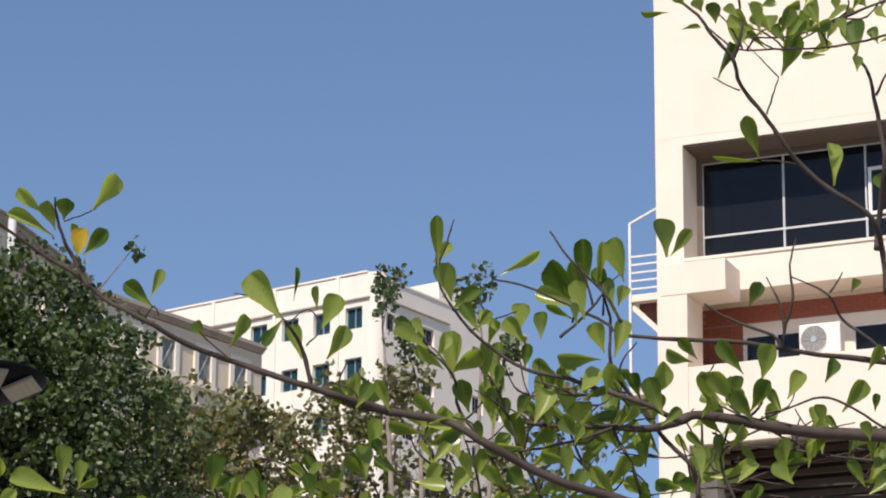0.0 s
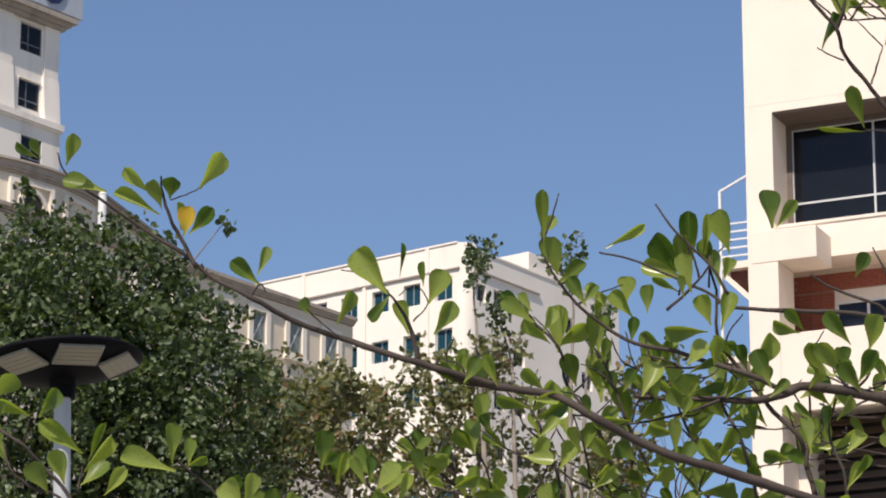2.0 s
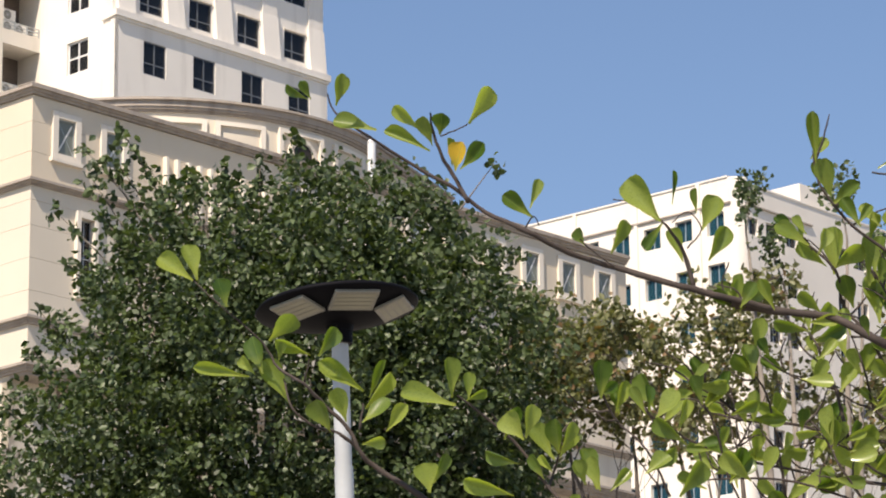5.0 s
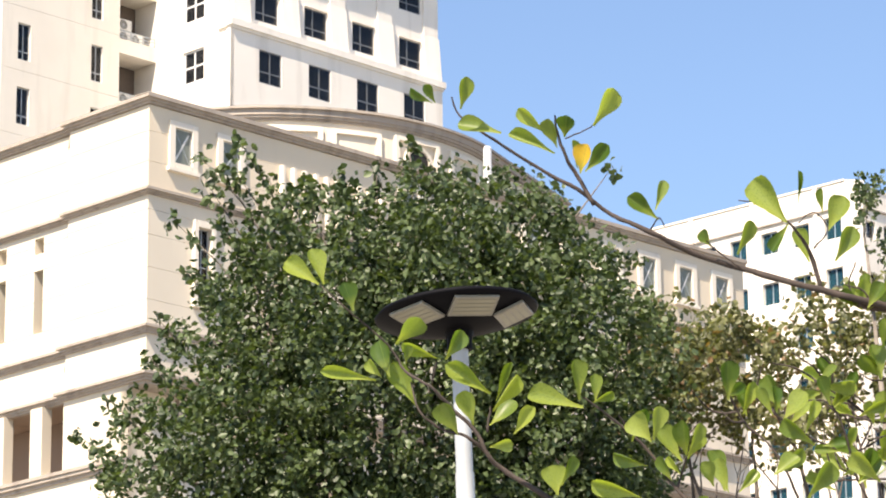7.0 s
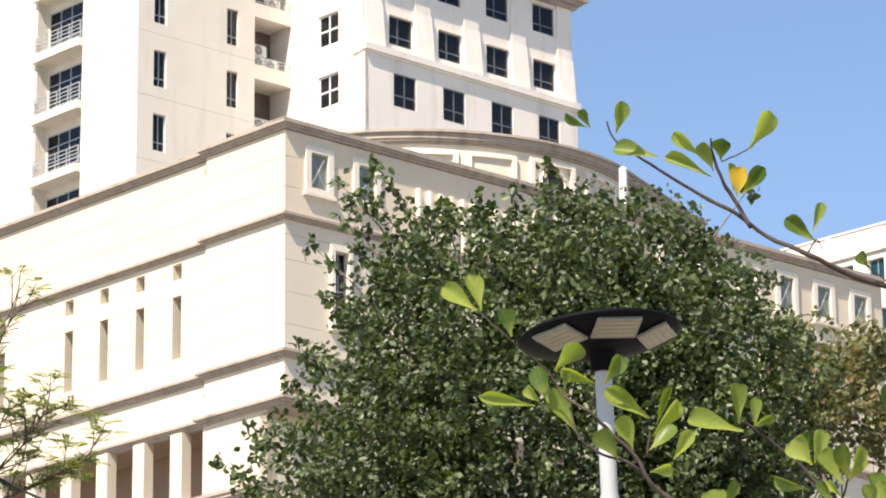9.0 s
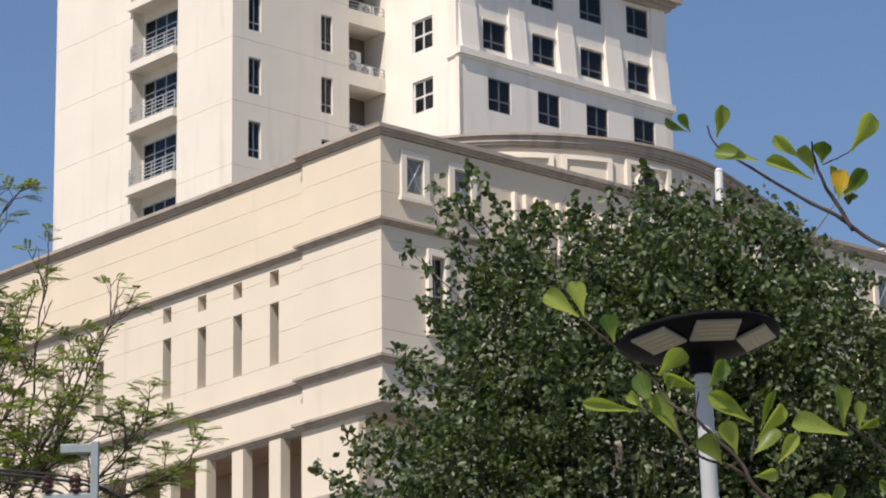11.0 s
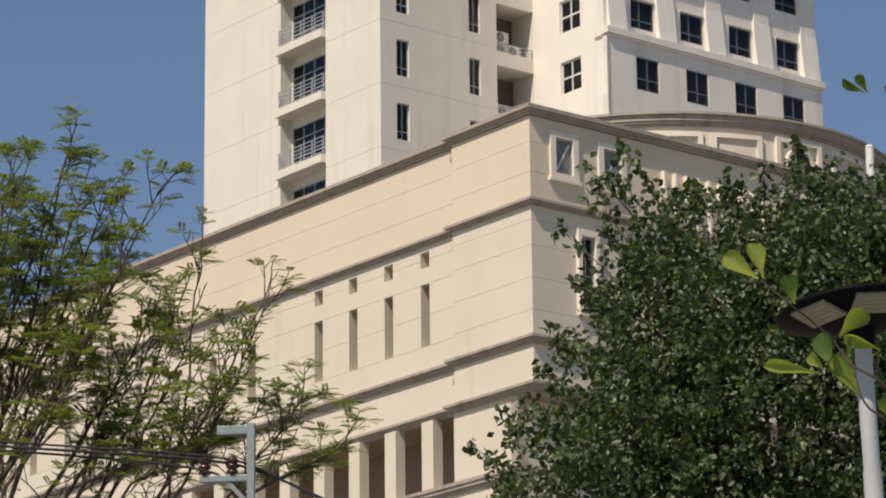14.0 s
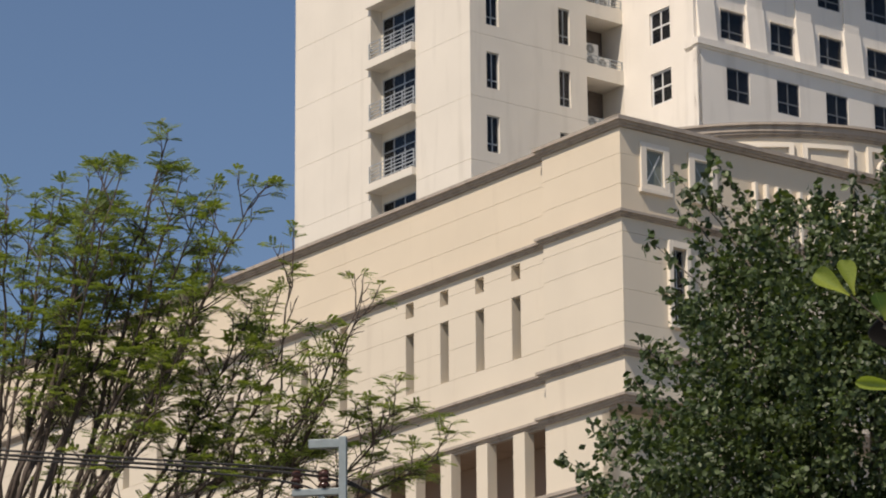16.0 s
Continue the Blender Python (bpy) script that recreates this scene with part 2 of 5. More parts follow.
# ---- the long low block with cornices ----
def build_podium():
    b = thing("low_block", pose(*CORNER, -0.1, 0, 0, BEARING), "cream rendered low block with brown cornices and slit windows", "building")
    fy, fx = face_y(0, 0), face_x(0, 0)
    fx_in = face_x(0.3, 0)      # the long face stands back from the corner pier
    fy_low = face_y(0, 0.95)    # the foot of the front stands back
    right, far = 33.5, 75.0
    top = 41.1

    # openings: small squares over tall slits
    slits = [6.67 + 2.267 * k for k in range(4)] + [18.0 + 2.76 * k for k in range(8)]
    holes = []
    for y in slits:
        holes += [(-y - 0.27, -y + 0.27, 36.82, 37.44), (-y - 0.27, -y + 0.27, 33.74, 36.17)]
    courses = [30.95, 32.6, 33.74, 34.95, 36.17, 37.12, 37.75, 38.95, 40.1, top]
    def course(u0, u1, z0, z1, hs, face):
        """One course of the wall, parted where an opening takes its full height."""
        hs = [h for h in hs if h[3] > z0 and h[2] < z1 and h[1] > u0 and h[0] < u1]
        cuts = sorted(h for h in hs if h[2] <= z0 + 0.02 and h[3] >= z1 - 0.02)
        edges = [u0] + [v for h in cuts for v in h[:2]] + [u1]
        for a, c in zip(edges[::2], edges[1::2]):
            part("panel", wall(a, c, z0 + 0.006, z1 - 0.006, [h for h in hs if h not in cuts and h[1] > a and h[0] < c], 0.036), CREAM_TOP if z0 > 37.6 else CREAM, b, at=face)

    # the long face in courses with open joints between them
    for z0, z1 in zip(courses, courses[1:]):
        course(-far, -4.6, z0, z1, holes, fx_in)
        course(-4.6, 0, z0, z1, (), fx)
    part("wall_core", wall(-far, -4.6, 30.9, top, holes, 0.5, 0.04), CREAM, b, at=fx_in)
    # near-black sheet standing in for the shade inside the slits
    part("slit_back", wall(-far, -5, 31, top, (), 0.1, 0.6), SHADE_BLACK, b, at=fx_in)

    # front: framed windows in the top course, tall windows below
    upper = [0.93 + 2.34 * k for k in range(2)] + [12.6 + 2.34 * k for k in range(9)]
    lower = [2.12 + 4.68 * k for k in range(6)]
    fh = [(u + 0.28, u + 1.10, 39.1, 40.45) for u in upper] + [(u + 0.2, u + 0.85, 33.9, 36.85) for u in lower]
    for z0, z1 in zip(courses, courses[1:]):
        course(0.038, right, z0, z1, fh, fy)
    part("wall_core", wall(0.04, right - 0.1, 30.9, top, fh, 0.3, 0.04), CREAM, b, at=fy)
    part("wall_core", wall(-4.6, -0.35, 30.9, top, (), 0.3, 0.04), CREAM, b, at=fx)
    kind_s = window_kind("framed_window", 0.82, 1.35, (), (), ALU_GREY, FILMED, 0.04)
    kind_t = window_kind("tall_window", 0.65, 2.95, (0.325,), (0.75, 1.5, 2.2), ALU_GREY, GLASS, 0.035)
    surround = mesh_of("surround", boxes((-0.28, 0, -0.09, 0.05, -0.2, 1.6), (0.82, 1.1, -0.09, 0.05, -0.2, 1.6), (0, 0.82, -0.09, 0.05, 1.35, 1.6), (0, 0.82, -0.09, 0.05, -0.2, 0), (-0.36, 1.18, -0.16, 0.05, -0.36, -0.2), bevel=0.015), FRAME_STONE)
    surround_t = mesh_of("surround_tall", boxes((-0.2, 0, -0.16, 0.05, -0.1, 3.2), (0.65, 0.85, -0.16, 0.05, -0.1, 3.2), (0, 0.65, -0.16, 0.05, 2.95, 3.2), (0, 0.65, -0.16, 0.05, -0.1, 0), bevel=0.015), FRAME_STONE)
    strip = mesh_of("film_strip", boxes((-0.035, 0.035, -0.004, 0.0, -0.62, 0.62)), AC_WHITE)
    thin = mesh_of("film_strip_thin", boxes((-0.012, 0.012, -0.004, 0.0, -0.72, 0.72)), ALU_GREY)
    for u in upper:
        w = put_window(kind_s, b, fy, u + 0.28, 39.1, 0.02)
        part("strip", strip, None, w, "white diagonal strip on the pane", pose(0.41, 0.02, 0.68, 0, 30, 0))
        part("strip", thin, None, w, "", pose(0.41, 0.022, 0.68, 0, -31, 0))
        part("surround", surround, None, b, "pale moulded window surround", fy @ Matrix.Translation((u + 0.28, 0, 39.1)))
    for u in lower:
        put_window(kind_t, b, fy, u + 0.2, 33.9, 0.1)
        part("surround", surround_t, None, b, "pale moulded window surround", fy @ Matrix.Translation((u + 0.2, 0, 33.9)))
    fin = mesh_of("fin", boxes((-0.07, 0.07, -0.2, 0.02, 38.0, 40.1), bevel=0.01), FRAME_STONE)
    for k in range(10):
        part("fin", fin, None, b, "white upright fin", fy @ Matrix.Translation((6.5 + 0.57 * k, 0, 0)))

    # cornice and string courses round the corner
    def round_block(o):
        return ((0.3 - o, far), (0.3 - o, 4.6 + o), (-o, 4.6 + o), (-o, -o), (right, -o))

    for name, z0, steps in (
        ("cornice", 41.12, ((0.09, 0.10), (0.10, 0.18), (0.13, 0.28))),
        ("string_course", 37.66, ((0.07, 0.08), (0.07, 0.16), (0.10, 0.25))),
        ("string_course", 32.46, ((0.09, 0.10), (0.10, 0.17), (0.10, 0.27))),
        ("string_course", 30.72, ((0.09, 0.12), (0.10, 0.2), (0.10, 0.31))),
    ):
        part(name, moulding(round_block, z0, steps), TRIM, b)
    cap = boxes((-0.3, right, -0.25, 0.5, 41.442, 41.48))
    part("coping", cap, TRIM, b, at=fy)

    # foot of the block: open bays between piers, with a back wall; their shade is painted in brown
    bays = [(-5.9, -4.65)] + [(-6.59 - 2.267 * k - 1.59, -6.59 - 2.267 * k) for k in range(29)]
    low_holes = [(a, c, 28.08, 30.74) for a, c in bays]
    part("pier_wall", wall(-far, -0.95, 0, 30.74, low_holes, 0.45), CREAM, b, at=fx)
    part("loggia_back", wall(-far, -0.95, 24, 30.74, (), 0.2, 2.2), LOGGIA_SHADE, b, at=fx)
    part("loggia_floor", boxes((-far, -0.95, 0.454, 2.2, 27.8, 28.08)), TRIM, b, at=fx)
    part("loggia_ceiling", boxes((-far, -0.95, 0.454, 2.4, 30.745, 30.9)), LOGGIA_SHADE, b, at=fx)
    part("ledge", moulding(lambda o: ((-o, far), (-o, 0.95)), 27.66, ((0.13, 0.1), (0.14, 0.2), (0.13, 0.26))), TRIM, b)
    part("front_foot", wall(0, right, 0, 30.6, (), 0.4), CREAM, b, at=fy_low)
    part("soffit", boxes((0, right, 0.0, 0.96, 30.6, 30.9)), TRIM, b, at=fy)
    # closing walls and roof
    part("end_wall", boxes((right - 0.4, right, 0.42, far, 0, 41)), CREAM, b)
    part("back_wall", boxes((0.5, right - 0.4, far - 0.4, far, 0, 41)), CREAM, b)
    part("roof", boxes((0.9, right - 0.45, 0.55, far - 0.45, 40.3, 40.5)), ROOFING, b)

    # curved drum on the roof
    cx, cy, r = 17.5, 12.6, 9.8
    bend = 291  # from here on the bowed wall runs straight

    def ring(z0, z1, ro, ri, a0=150, a1=336, n=93, mat=CREAM, name="drum"):
        bm = bmesh.new()
        rows = []
        for k in range(n + 1):
            turn = a0 + (a1 - a0) * k / n
            a, run = radians(min(turn, bend)), max(0.0, turn - bend) * 0.2
            c, s = math.cos(a), math.sin(a)
            rows.append([bm.verts.new((cx + q * c - run * s, cy + q * s + run * c, z)) for q, z in ((ro, z0), (ro, z1), (ri, z1), (ri, z0))])
        for p, q in zip(rows, rows[1:]):
            for i in range(4):
                bm.faces.new((p[i], q[i], q[(i + 1) % 4], p[(i + 1) % 4]))
        bm.faces.new(rows[0])
        bm.faces.new(rows[-1])
        bmesh.ops.recalc_face_normals(bm, faces=bm.faces)
        return part(name, bm, mat, b)

    ring(40.4, 44.4, r, r - 0.4)
    for z0, h, out in ((44.14, 0.10, 0.08), (44.24, 0.10, 0.18), (44.34, 0.24, 0.24), (44.58, 0.10, 0.36)):
        ring(z0, z0 + h, r + out, r - 0.35, mat=CREAM if h > 0.3 else TRIM, name="drum_cornice")
    # framed sunk panels round the drum
    for a0, a1 in ((226, 239.5), (241.5, 254), (275, 288)):
        ring(43.7, 43.88, r + 0.14, r, a0, a1, 10, FRAME_STONE, "panel_frame")
        ring(42.2, 42.38, r + 0.14, r, a0, a1, 10, FRAME_STONE, "panel_frame")
        for a in (a0, a1 - 1.2):
            ring(42.38, 43.7, r + 0.14, r, a, a + 1.2, 2, FRAME_STONE, "panel_frame")
    a = radians(264.3)
    om = Matrix.Translation((cx + r * math.cos(a), cy + r * math.sin(a), 42.95)) @ pose(0, 0, 0, 0, 0, 264.3 + 90)
    bm = bmesh.new()
    cyl(bm, 0.55, 0.55, -0.1, 0.12, pose(0, 0, 0, 90), 32)
    part("oculus", bm, SHADE_BLACK, b, "dark round window", om)
    bm = bmesh.new()
    for k in range(32):
        p = radians(k * 11.25)
        box(bm, -0.09, 0.09, -0.2, 0.05, 0.52, 0.68, m=pose(0, 0, 0, 0, k * 11.25, 0))
    part("oculus_ring", bm, FRAME_STONE, b, at=om)
    part("panel_frame", boxes((-1.15, -0.95, -0.12, 0.1, -1.1, 1.0), (0.95, 1.15, -0.12, 0.1, -1.1, 1.0), (-0.95, 0.95, -0.12, 0.1, 0.82, 1.0)), FRAME_STONE, b, at=om)
    part("drum_roof", boxes((cx - 6.5, cx + 6.5, cy - 6.5, cy + 6.5, 43.2, 43.5)), ROOFING, b)
    # white vent pipe behind the parapet
    bm = bmesh.new()
    cyl(bm, 0.17, 0.17, 40.4, 43.5, pose(18.45, 0.7, 0))
    cyl(bm, 0.19, 0.12, 43.5, 43.6, pose(18.45, 0.7, 0))
    part("vent_pipe", bm, ALU, b)
    return b


podium = build_podium()


# ---- the tower ----
def ac_unit(at, label="white outdoor air conditioner on a ledge", w=0.85, h=0.62, d=0.32):
    ac = thing("air_conditioner", at, label, "air conditioner", "outdoor air conditioners")
    part("casing", boxes((0, w, 0, d, 0.04, h), bevel=0.02), AC_WHITE, ac)
    bm = bmesh.new()
    fm = pose(w * 0.36, 0, h * 0.52, 90, 0, 0)
    for k in range(24):
        box(bm, -0.033, 0.033, -0.012, 0.0, h * 0.40, h * 0.43, m=pose(w * 0.36, -0.002, h * 0.52, 0, k * 15, 0))
    part("fan_ring", bm, AC_WHITE, ac)
    bm = bmesh.new()
    cyl(bm, h * 0.40, h * 0.40, -0.004, 0.003, fm, 28)
    part("fan_opening", bm, FAN_MESH, ac)
    bm = bmesh.new()
    for k in range(6):
        box(bm, -0.004, 0.004, -0.016, -0.01, -h * 0.4, h * 0.4, m=pose(w * 0.36, 0, h * 0.52, 0, k * 30, 0))
    cyl(bm, 0.06, 0.06, 0.006, 0.02, fm, 14)
    part("grille", bm, ALU_GREY, ac)
    for x in (0.06, w - 0.16):
        part("foot", boxes((x, x + 0.1, 0.02, d - 0.02, 0, 0.04)), BLACK, ac)
    return ac


def railing(parent, face, u0, u1, z, n, rows=4, h=0.95, mat=None, every=0.95, gap=None):
    """A metal railing as a part with its posts and rails."""
    rail = part("railing", boxes((u0, u1, -0.02, 0.02, h - 0.04, h)), mat, parent, at=face @ Matrix.Translation((0, n, z)))
    for k in range(1, rows + 1):
        zz = (h - 0.04) * (k - 0.3) / (rows + 0.7)
        part("rail", boxes((u0, u1, -0.018, 0.018, zz - 0.018, zz + 0.018)), mat, rail)
    n_posts = max(2, int((u1 - u0) / every) + 2)
    post = mesh_of("post", boxes((-0.025, 0.025, -0.025, 0.025, 0, h - 0.03)), mat)
    for k in range(n_posts):
        part("post", post, None, rail, at=Matrix.Translation((u0 + 0.02 + (u1 - u0 - 0.04) * k / (n_posts - 1), 0, 0)))
    return rail


def build_tower():
    b = thing("tower", pose(*CORNER, 0, 0, 0, BEARING), "tall cream tower with stacked balconies and dark windows", "building")
    xa, ya, yl = 18.83, 33.59, 48.65
    xb, yb, xr = 28.57, 27.74, 43.05
    z0, z1 = 40.5, 78.0
    step = 3.27
    floors = range(-3, 6)

    # balcony side
    fx = face_x(xa, 0)
    bal = (-41.9, -38.06)
    holes = [(bal[0], bal[1], 56.0 + step * k, 55.58 + step * (k + 1)) for k in floors]
    lifts = [z0] + [52.0 + step * k for k in range(-3, 8)] + [z1]
    for za, zb in zip(lifts, lifts[1:]):
        hs = [h for h in holes if h[3] > za and h[2] < zb]
        part("wall", wall(-yl, -ya, za + 0.007, zb - 0.007, hs, 0.3), CREAM_TOWER, b, at=fx)
    kind_b = window_kind("balcony_window", 3.64, 2.35, (0.91, 1.82, 2.73), (0.75, 1.7), ALU_GREY, GLASS, 0.06)
    for k in floors:
        zf = 56.0 + step * k
        if zf < 45:
            continue
        part("balcony_slab", boxes((bal[0] - 0.12, bal[1] - 0.006, -0.28, 0.9, zf - 0.43, zf - 0.004), bevel=0.02), CREAM_TOWER, b, at=fx)
        part("balcony_back", wall(bal[0], bal[1], zf, zf + step - 0.42, [(bal[0] + 0.1, bal[0] + 3.74, zf + 0.05, zf + 2.4)], 0.2, 0.7), CREAM_TOWER, b, at=fx)
        part("balcony_cheek", boxes((bal[0] - 0.05, bal[0], 0.3, 0.7, zf, zf + step - 0.42)), CREAM_TOWER, b, at=fx)
        part("balcony_cheek", boxes((bal[1], bal[1] + 0.05, 0.3, 0.7, zf, zf + step - 0.42)), CREAM_TOWER, b, at=fx)
        put_window(kind_b, b, fx, bal[0] + 0.1, zf + 0.05, 0.72)
        railing(b, fx, bal[0] + 0.02, bal[1] - 0.02, zf, -0.12, 4, 0.95, ALU_GREY)

    # narrow-window side with the recess for air conditioners
    fy = face_y(0, ya)
    nh = []
    for k in floors:
        nh += [(19.83, 20.61, 52.56 + step * k, 54.43 + step * k), (24.39, 25.11, 52.50 + step * k, 54.40 + step * k)]
    rec = (26.17, 28.57)
    rh = [(rec[0], rec[1], 55.13 + step * k, 57.65 + step * k) for k in floors]
    for za, zb in zip(lifts, lifts[1:]):
        hs = [h for h in nh + rh if h[3] > za and h[2] < zb]
        part("wall", wall(xa + 0.3, xb, za + 0.007, zb - 0.007, hs, 0.3), CREAM_TOWER, b, at=fy)
    kind_n = window_kind("narrow_window", 0.78, 1.87, (0.39,), (0.45,), ALU_GREY, GLASS, 0.045)
    for k in floors:
        zf = 52.56 + step * k
        if zf < 44:
            continue
        put_window(kind_n, b, fy, 19.83, zf, 0.12)
        put_window(kind_n, b, fy, 24.37, zf - 0.03, 0.12)
        part("recess_slab", boxes((rec[0], rec[1], 0.3, 1.7, 54.38 + step * k, 55.13 + step * k)), CREAM_TOWER, b, at=fy)
        railing(b, fy, rec[0] + 0.02, rec[1] - 0.02, 55.13 + step * k, 0.08, 2, 0.5, ALU_GREY)
    # back of the recess, coloured dark for the shade in it
    part("recess_back", boxes((rec[0], rec[1], 1.7, 1.9, z0, z1)), SHADE_BROWN, b, at=fy)
    part("recess_cheek", boxes((rec[0] - 0.1, rec[0], 0.3, 1.7, z0, z1), (rec[1], rec[1] + 0.1, 0.004, 1.7, z0, z1)), CREAM_TOWER, b, at=fy)

    # front wing, left side
    gx = face_x(xb, 0)
    wh = [(-31.51, -29.95, 55.92 + 3.22 * k, 57.62 + 3.22 * k) for k in range(-3, 6)]
    part("wall", wall(-ya, -yb - 0.3, z0, 63.9, wh, 0.3), WING, b, at=gx)
    kind_w = window_kind("casement", 1.56, 1.7, (0.78,), (0.85,), ALU, GLASS, 0.09)
    for k in range(-3, 3):
        put_window(kind_w, b, gx, -31.51, 55.92 + 3.22 * k, 0.1)
    part("corner_pier", boxes((-28.75, -27.74, -0.22, 0.05, z0, 57.9), bevel=0.02), WING, b, at=gx)
    part("corner_pier", boxes((-28.75, -28.0, -0.16, 0.05, 58.5, 63.8), bevel=0.02), WING, b, at=gx)

    # front wing, front side: lower storeys flush, upper storeys set back between piers
    gy = face_y(0, yb)
    gu = face_y(0, yb + 0.35)
    us = [30.3 + 3.33 * k for k in range(4)]
    bh = [(u - 0.04, u + 1.46, 55.6 - 3.1 * k, 57.32 - 3.1 * k) for u in us for k in range(4)]
    part("wall", wall(xb - 0.22, xr, z0, 58.0, bh, 0.3), WING, b, at=gy)
    ah = [(u - 0.02, u + 1.52, 58.95 + 3.06 * k, 60.46 + 3.06 * k) for u in us for k in range(2)]
    part("wall", wall(xb, xr - 0.1, 58.0, 63.9, ah, 0.3), WING, b, at=gu)
    kind_f = window_kind("front_window", 1.5, 1.72, (0.75,), (0.6,), ALU_DARK, GLASS, 0.06)
    kind_g = window_kind("upper_window", 1.54, 1.51, (0.6,), (0.45,), ALU_DARK, GLASS, 0.06)
    for i, u in enumerate(us):
        for k in range(4):
            put_window(kind_f, b, gy, u - 0.04, 55.6 - 3.1 * k, 0.05)
        for k in range(2):
            put_window(kind_g, b, gu, u - 0.02, 58.95 + 3.06 * k, 0.05)
            part("hood", boxes((u - 0.05, u + 1.55, -0.07, 0.02, 60.47 + 3.06 * k, 60.54 + 3.06 * k)), FRAME_STONE, b, at=gu)
    # ledge between, on both sides of the corner
    for z, h, out in ((58.0, 0.14, 0.08), (58.14, 0.34, 0.2)):
        part("ledge", boxes((xb - out - 0.1, xr + 0.5 * out, -out, 0.3, z, z + h)), WING, b, at=gy)
        part("ledge", boxes((-28.75, -yb - 0.31, -out, 0.2, z, z + h)), WING, b, at=gx)
    # battered piers between the upper windows
    for u in [28.62] + [u + 1.62 for u in us]:
        bm = bmesh.new()
        vs = box(bm, u, u + 1.15, -0.34, 0.1, 58.5, 60.95)
        for v in vs:
            if v.co.z > 60 and v.co.y < 0:
                v.co.y = -0.12
        part("pier", bm, WING, b, at=gu)
        part("pier", boxes((u + 0.06, u + 1.1, -0.1, 0.1, 60.95, 63.8), bevel=0.01), WING, b, at=gu)
    for z, h, out in ((63.75, 0.2, 0.3), (63.95, 0.2, 0.5), (64.15, 0.28, 0.75)):
        part("cornice", boxes((xb - out, xr - 0.1 + out, -out, 0.5, z, z + h)), TRIM, b, at=gu)
        part("cornice", boxes((-ya, -yb - 0.36, -out, 0.4, z, z + h)), TRIM, b, at=gx)
    # closing walls and roofs
    part("side_wall", boxes((xr - 0.4, xr - 0.1, yb + 0.66, 48.6, z0, 63.9)), CREAM_TOWER, b)
    part("back_wall", boxes((xa + 0.3, xr - 0.4, yl - 0.35, yl - 0.02, z0, 63.9)), CREAM_TOWER, b)
    part("roof", boxes((xb + 0.31, xr - 0.41, yb + 0.7, yl - 0.4, 63.5, 63.8)), ROOFING, b)
    part("upper_side", boxes((xb + 0.1, xb + 0.4, ya + 0.3, yl, 63.9, z1)), CREAM_TOWER, b)
    part("upper_back", boxes((xa + 0.3, xb + 0.1, yl - 0.35, yl - 0.02, 63.9, z1)), CREAM_TOWER, b)
    part("upper_roof", boxes((xa + 0.31, xb, ya + 0.31, yl - 0.4, z1 - 0.3, z1)), ROOFING, b)
    # sign on the cornice, its lettering as plain shapes
    sign = part("sign_board", boxes((35.0, 44.0, -0.75, -0.6, 64.5, 67.6), bevel=0.01), SIGN_GREY, b, "grey sign board with dark blue shapes", gu)
    bm = bmesh.new()
    for u in (36.4, 39.0, 41.7):
        for k in range(9):
            box(bm, -0.28, 0.28, -0.83, -0.76, 0.62, 0.95, m=Matrix.Translation((u, 0, 65.75)) @ pose(0, 0, 0, 0, 45 + k * 30, 0))
    part("sign_shape", bm, SIGN_BLUE, sign)
    return b


tower = build_tower()
for k, (dx, dz) in enumerate(((1.25, 55.14), (0.35, 55.14), (1.1, 58.41), (0.3, 58.41), (0.3, 59.05), (1.2, 61.68))):
    m = tower.matrix_basis @ pose(26.17 + dx, 33.59 + 0.45, dz)
    ac_unit(m, "white outdoor air conditioner in a tower recess")


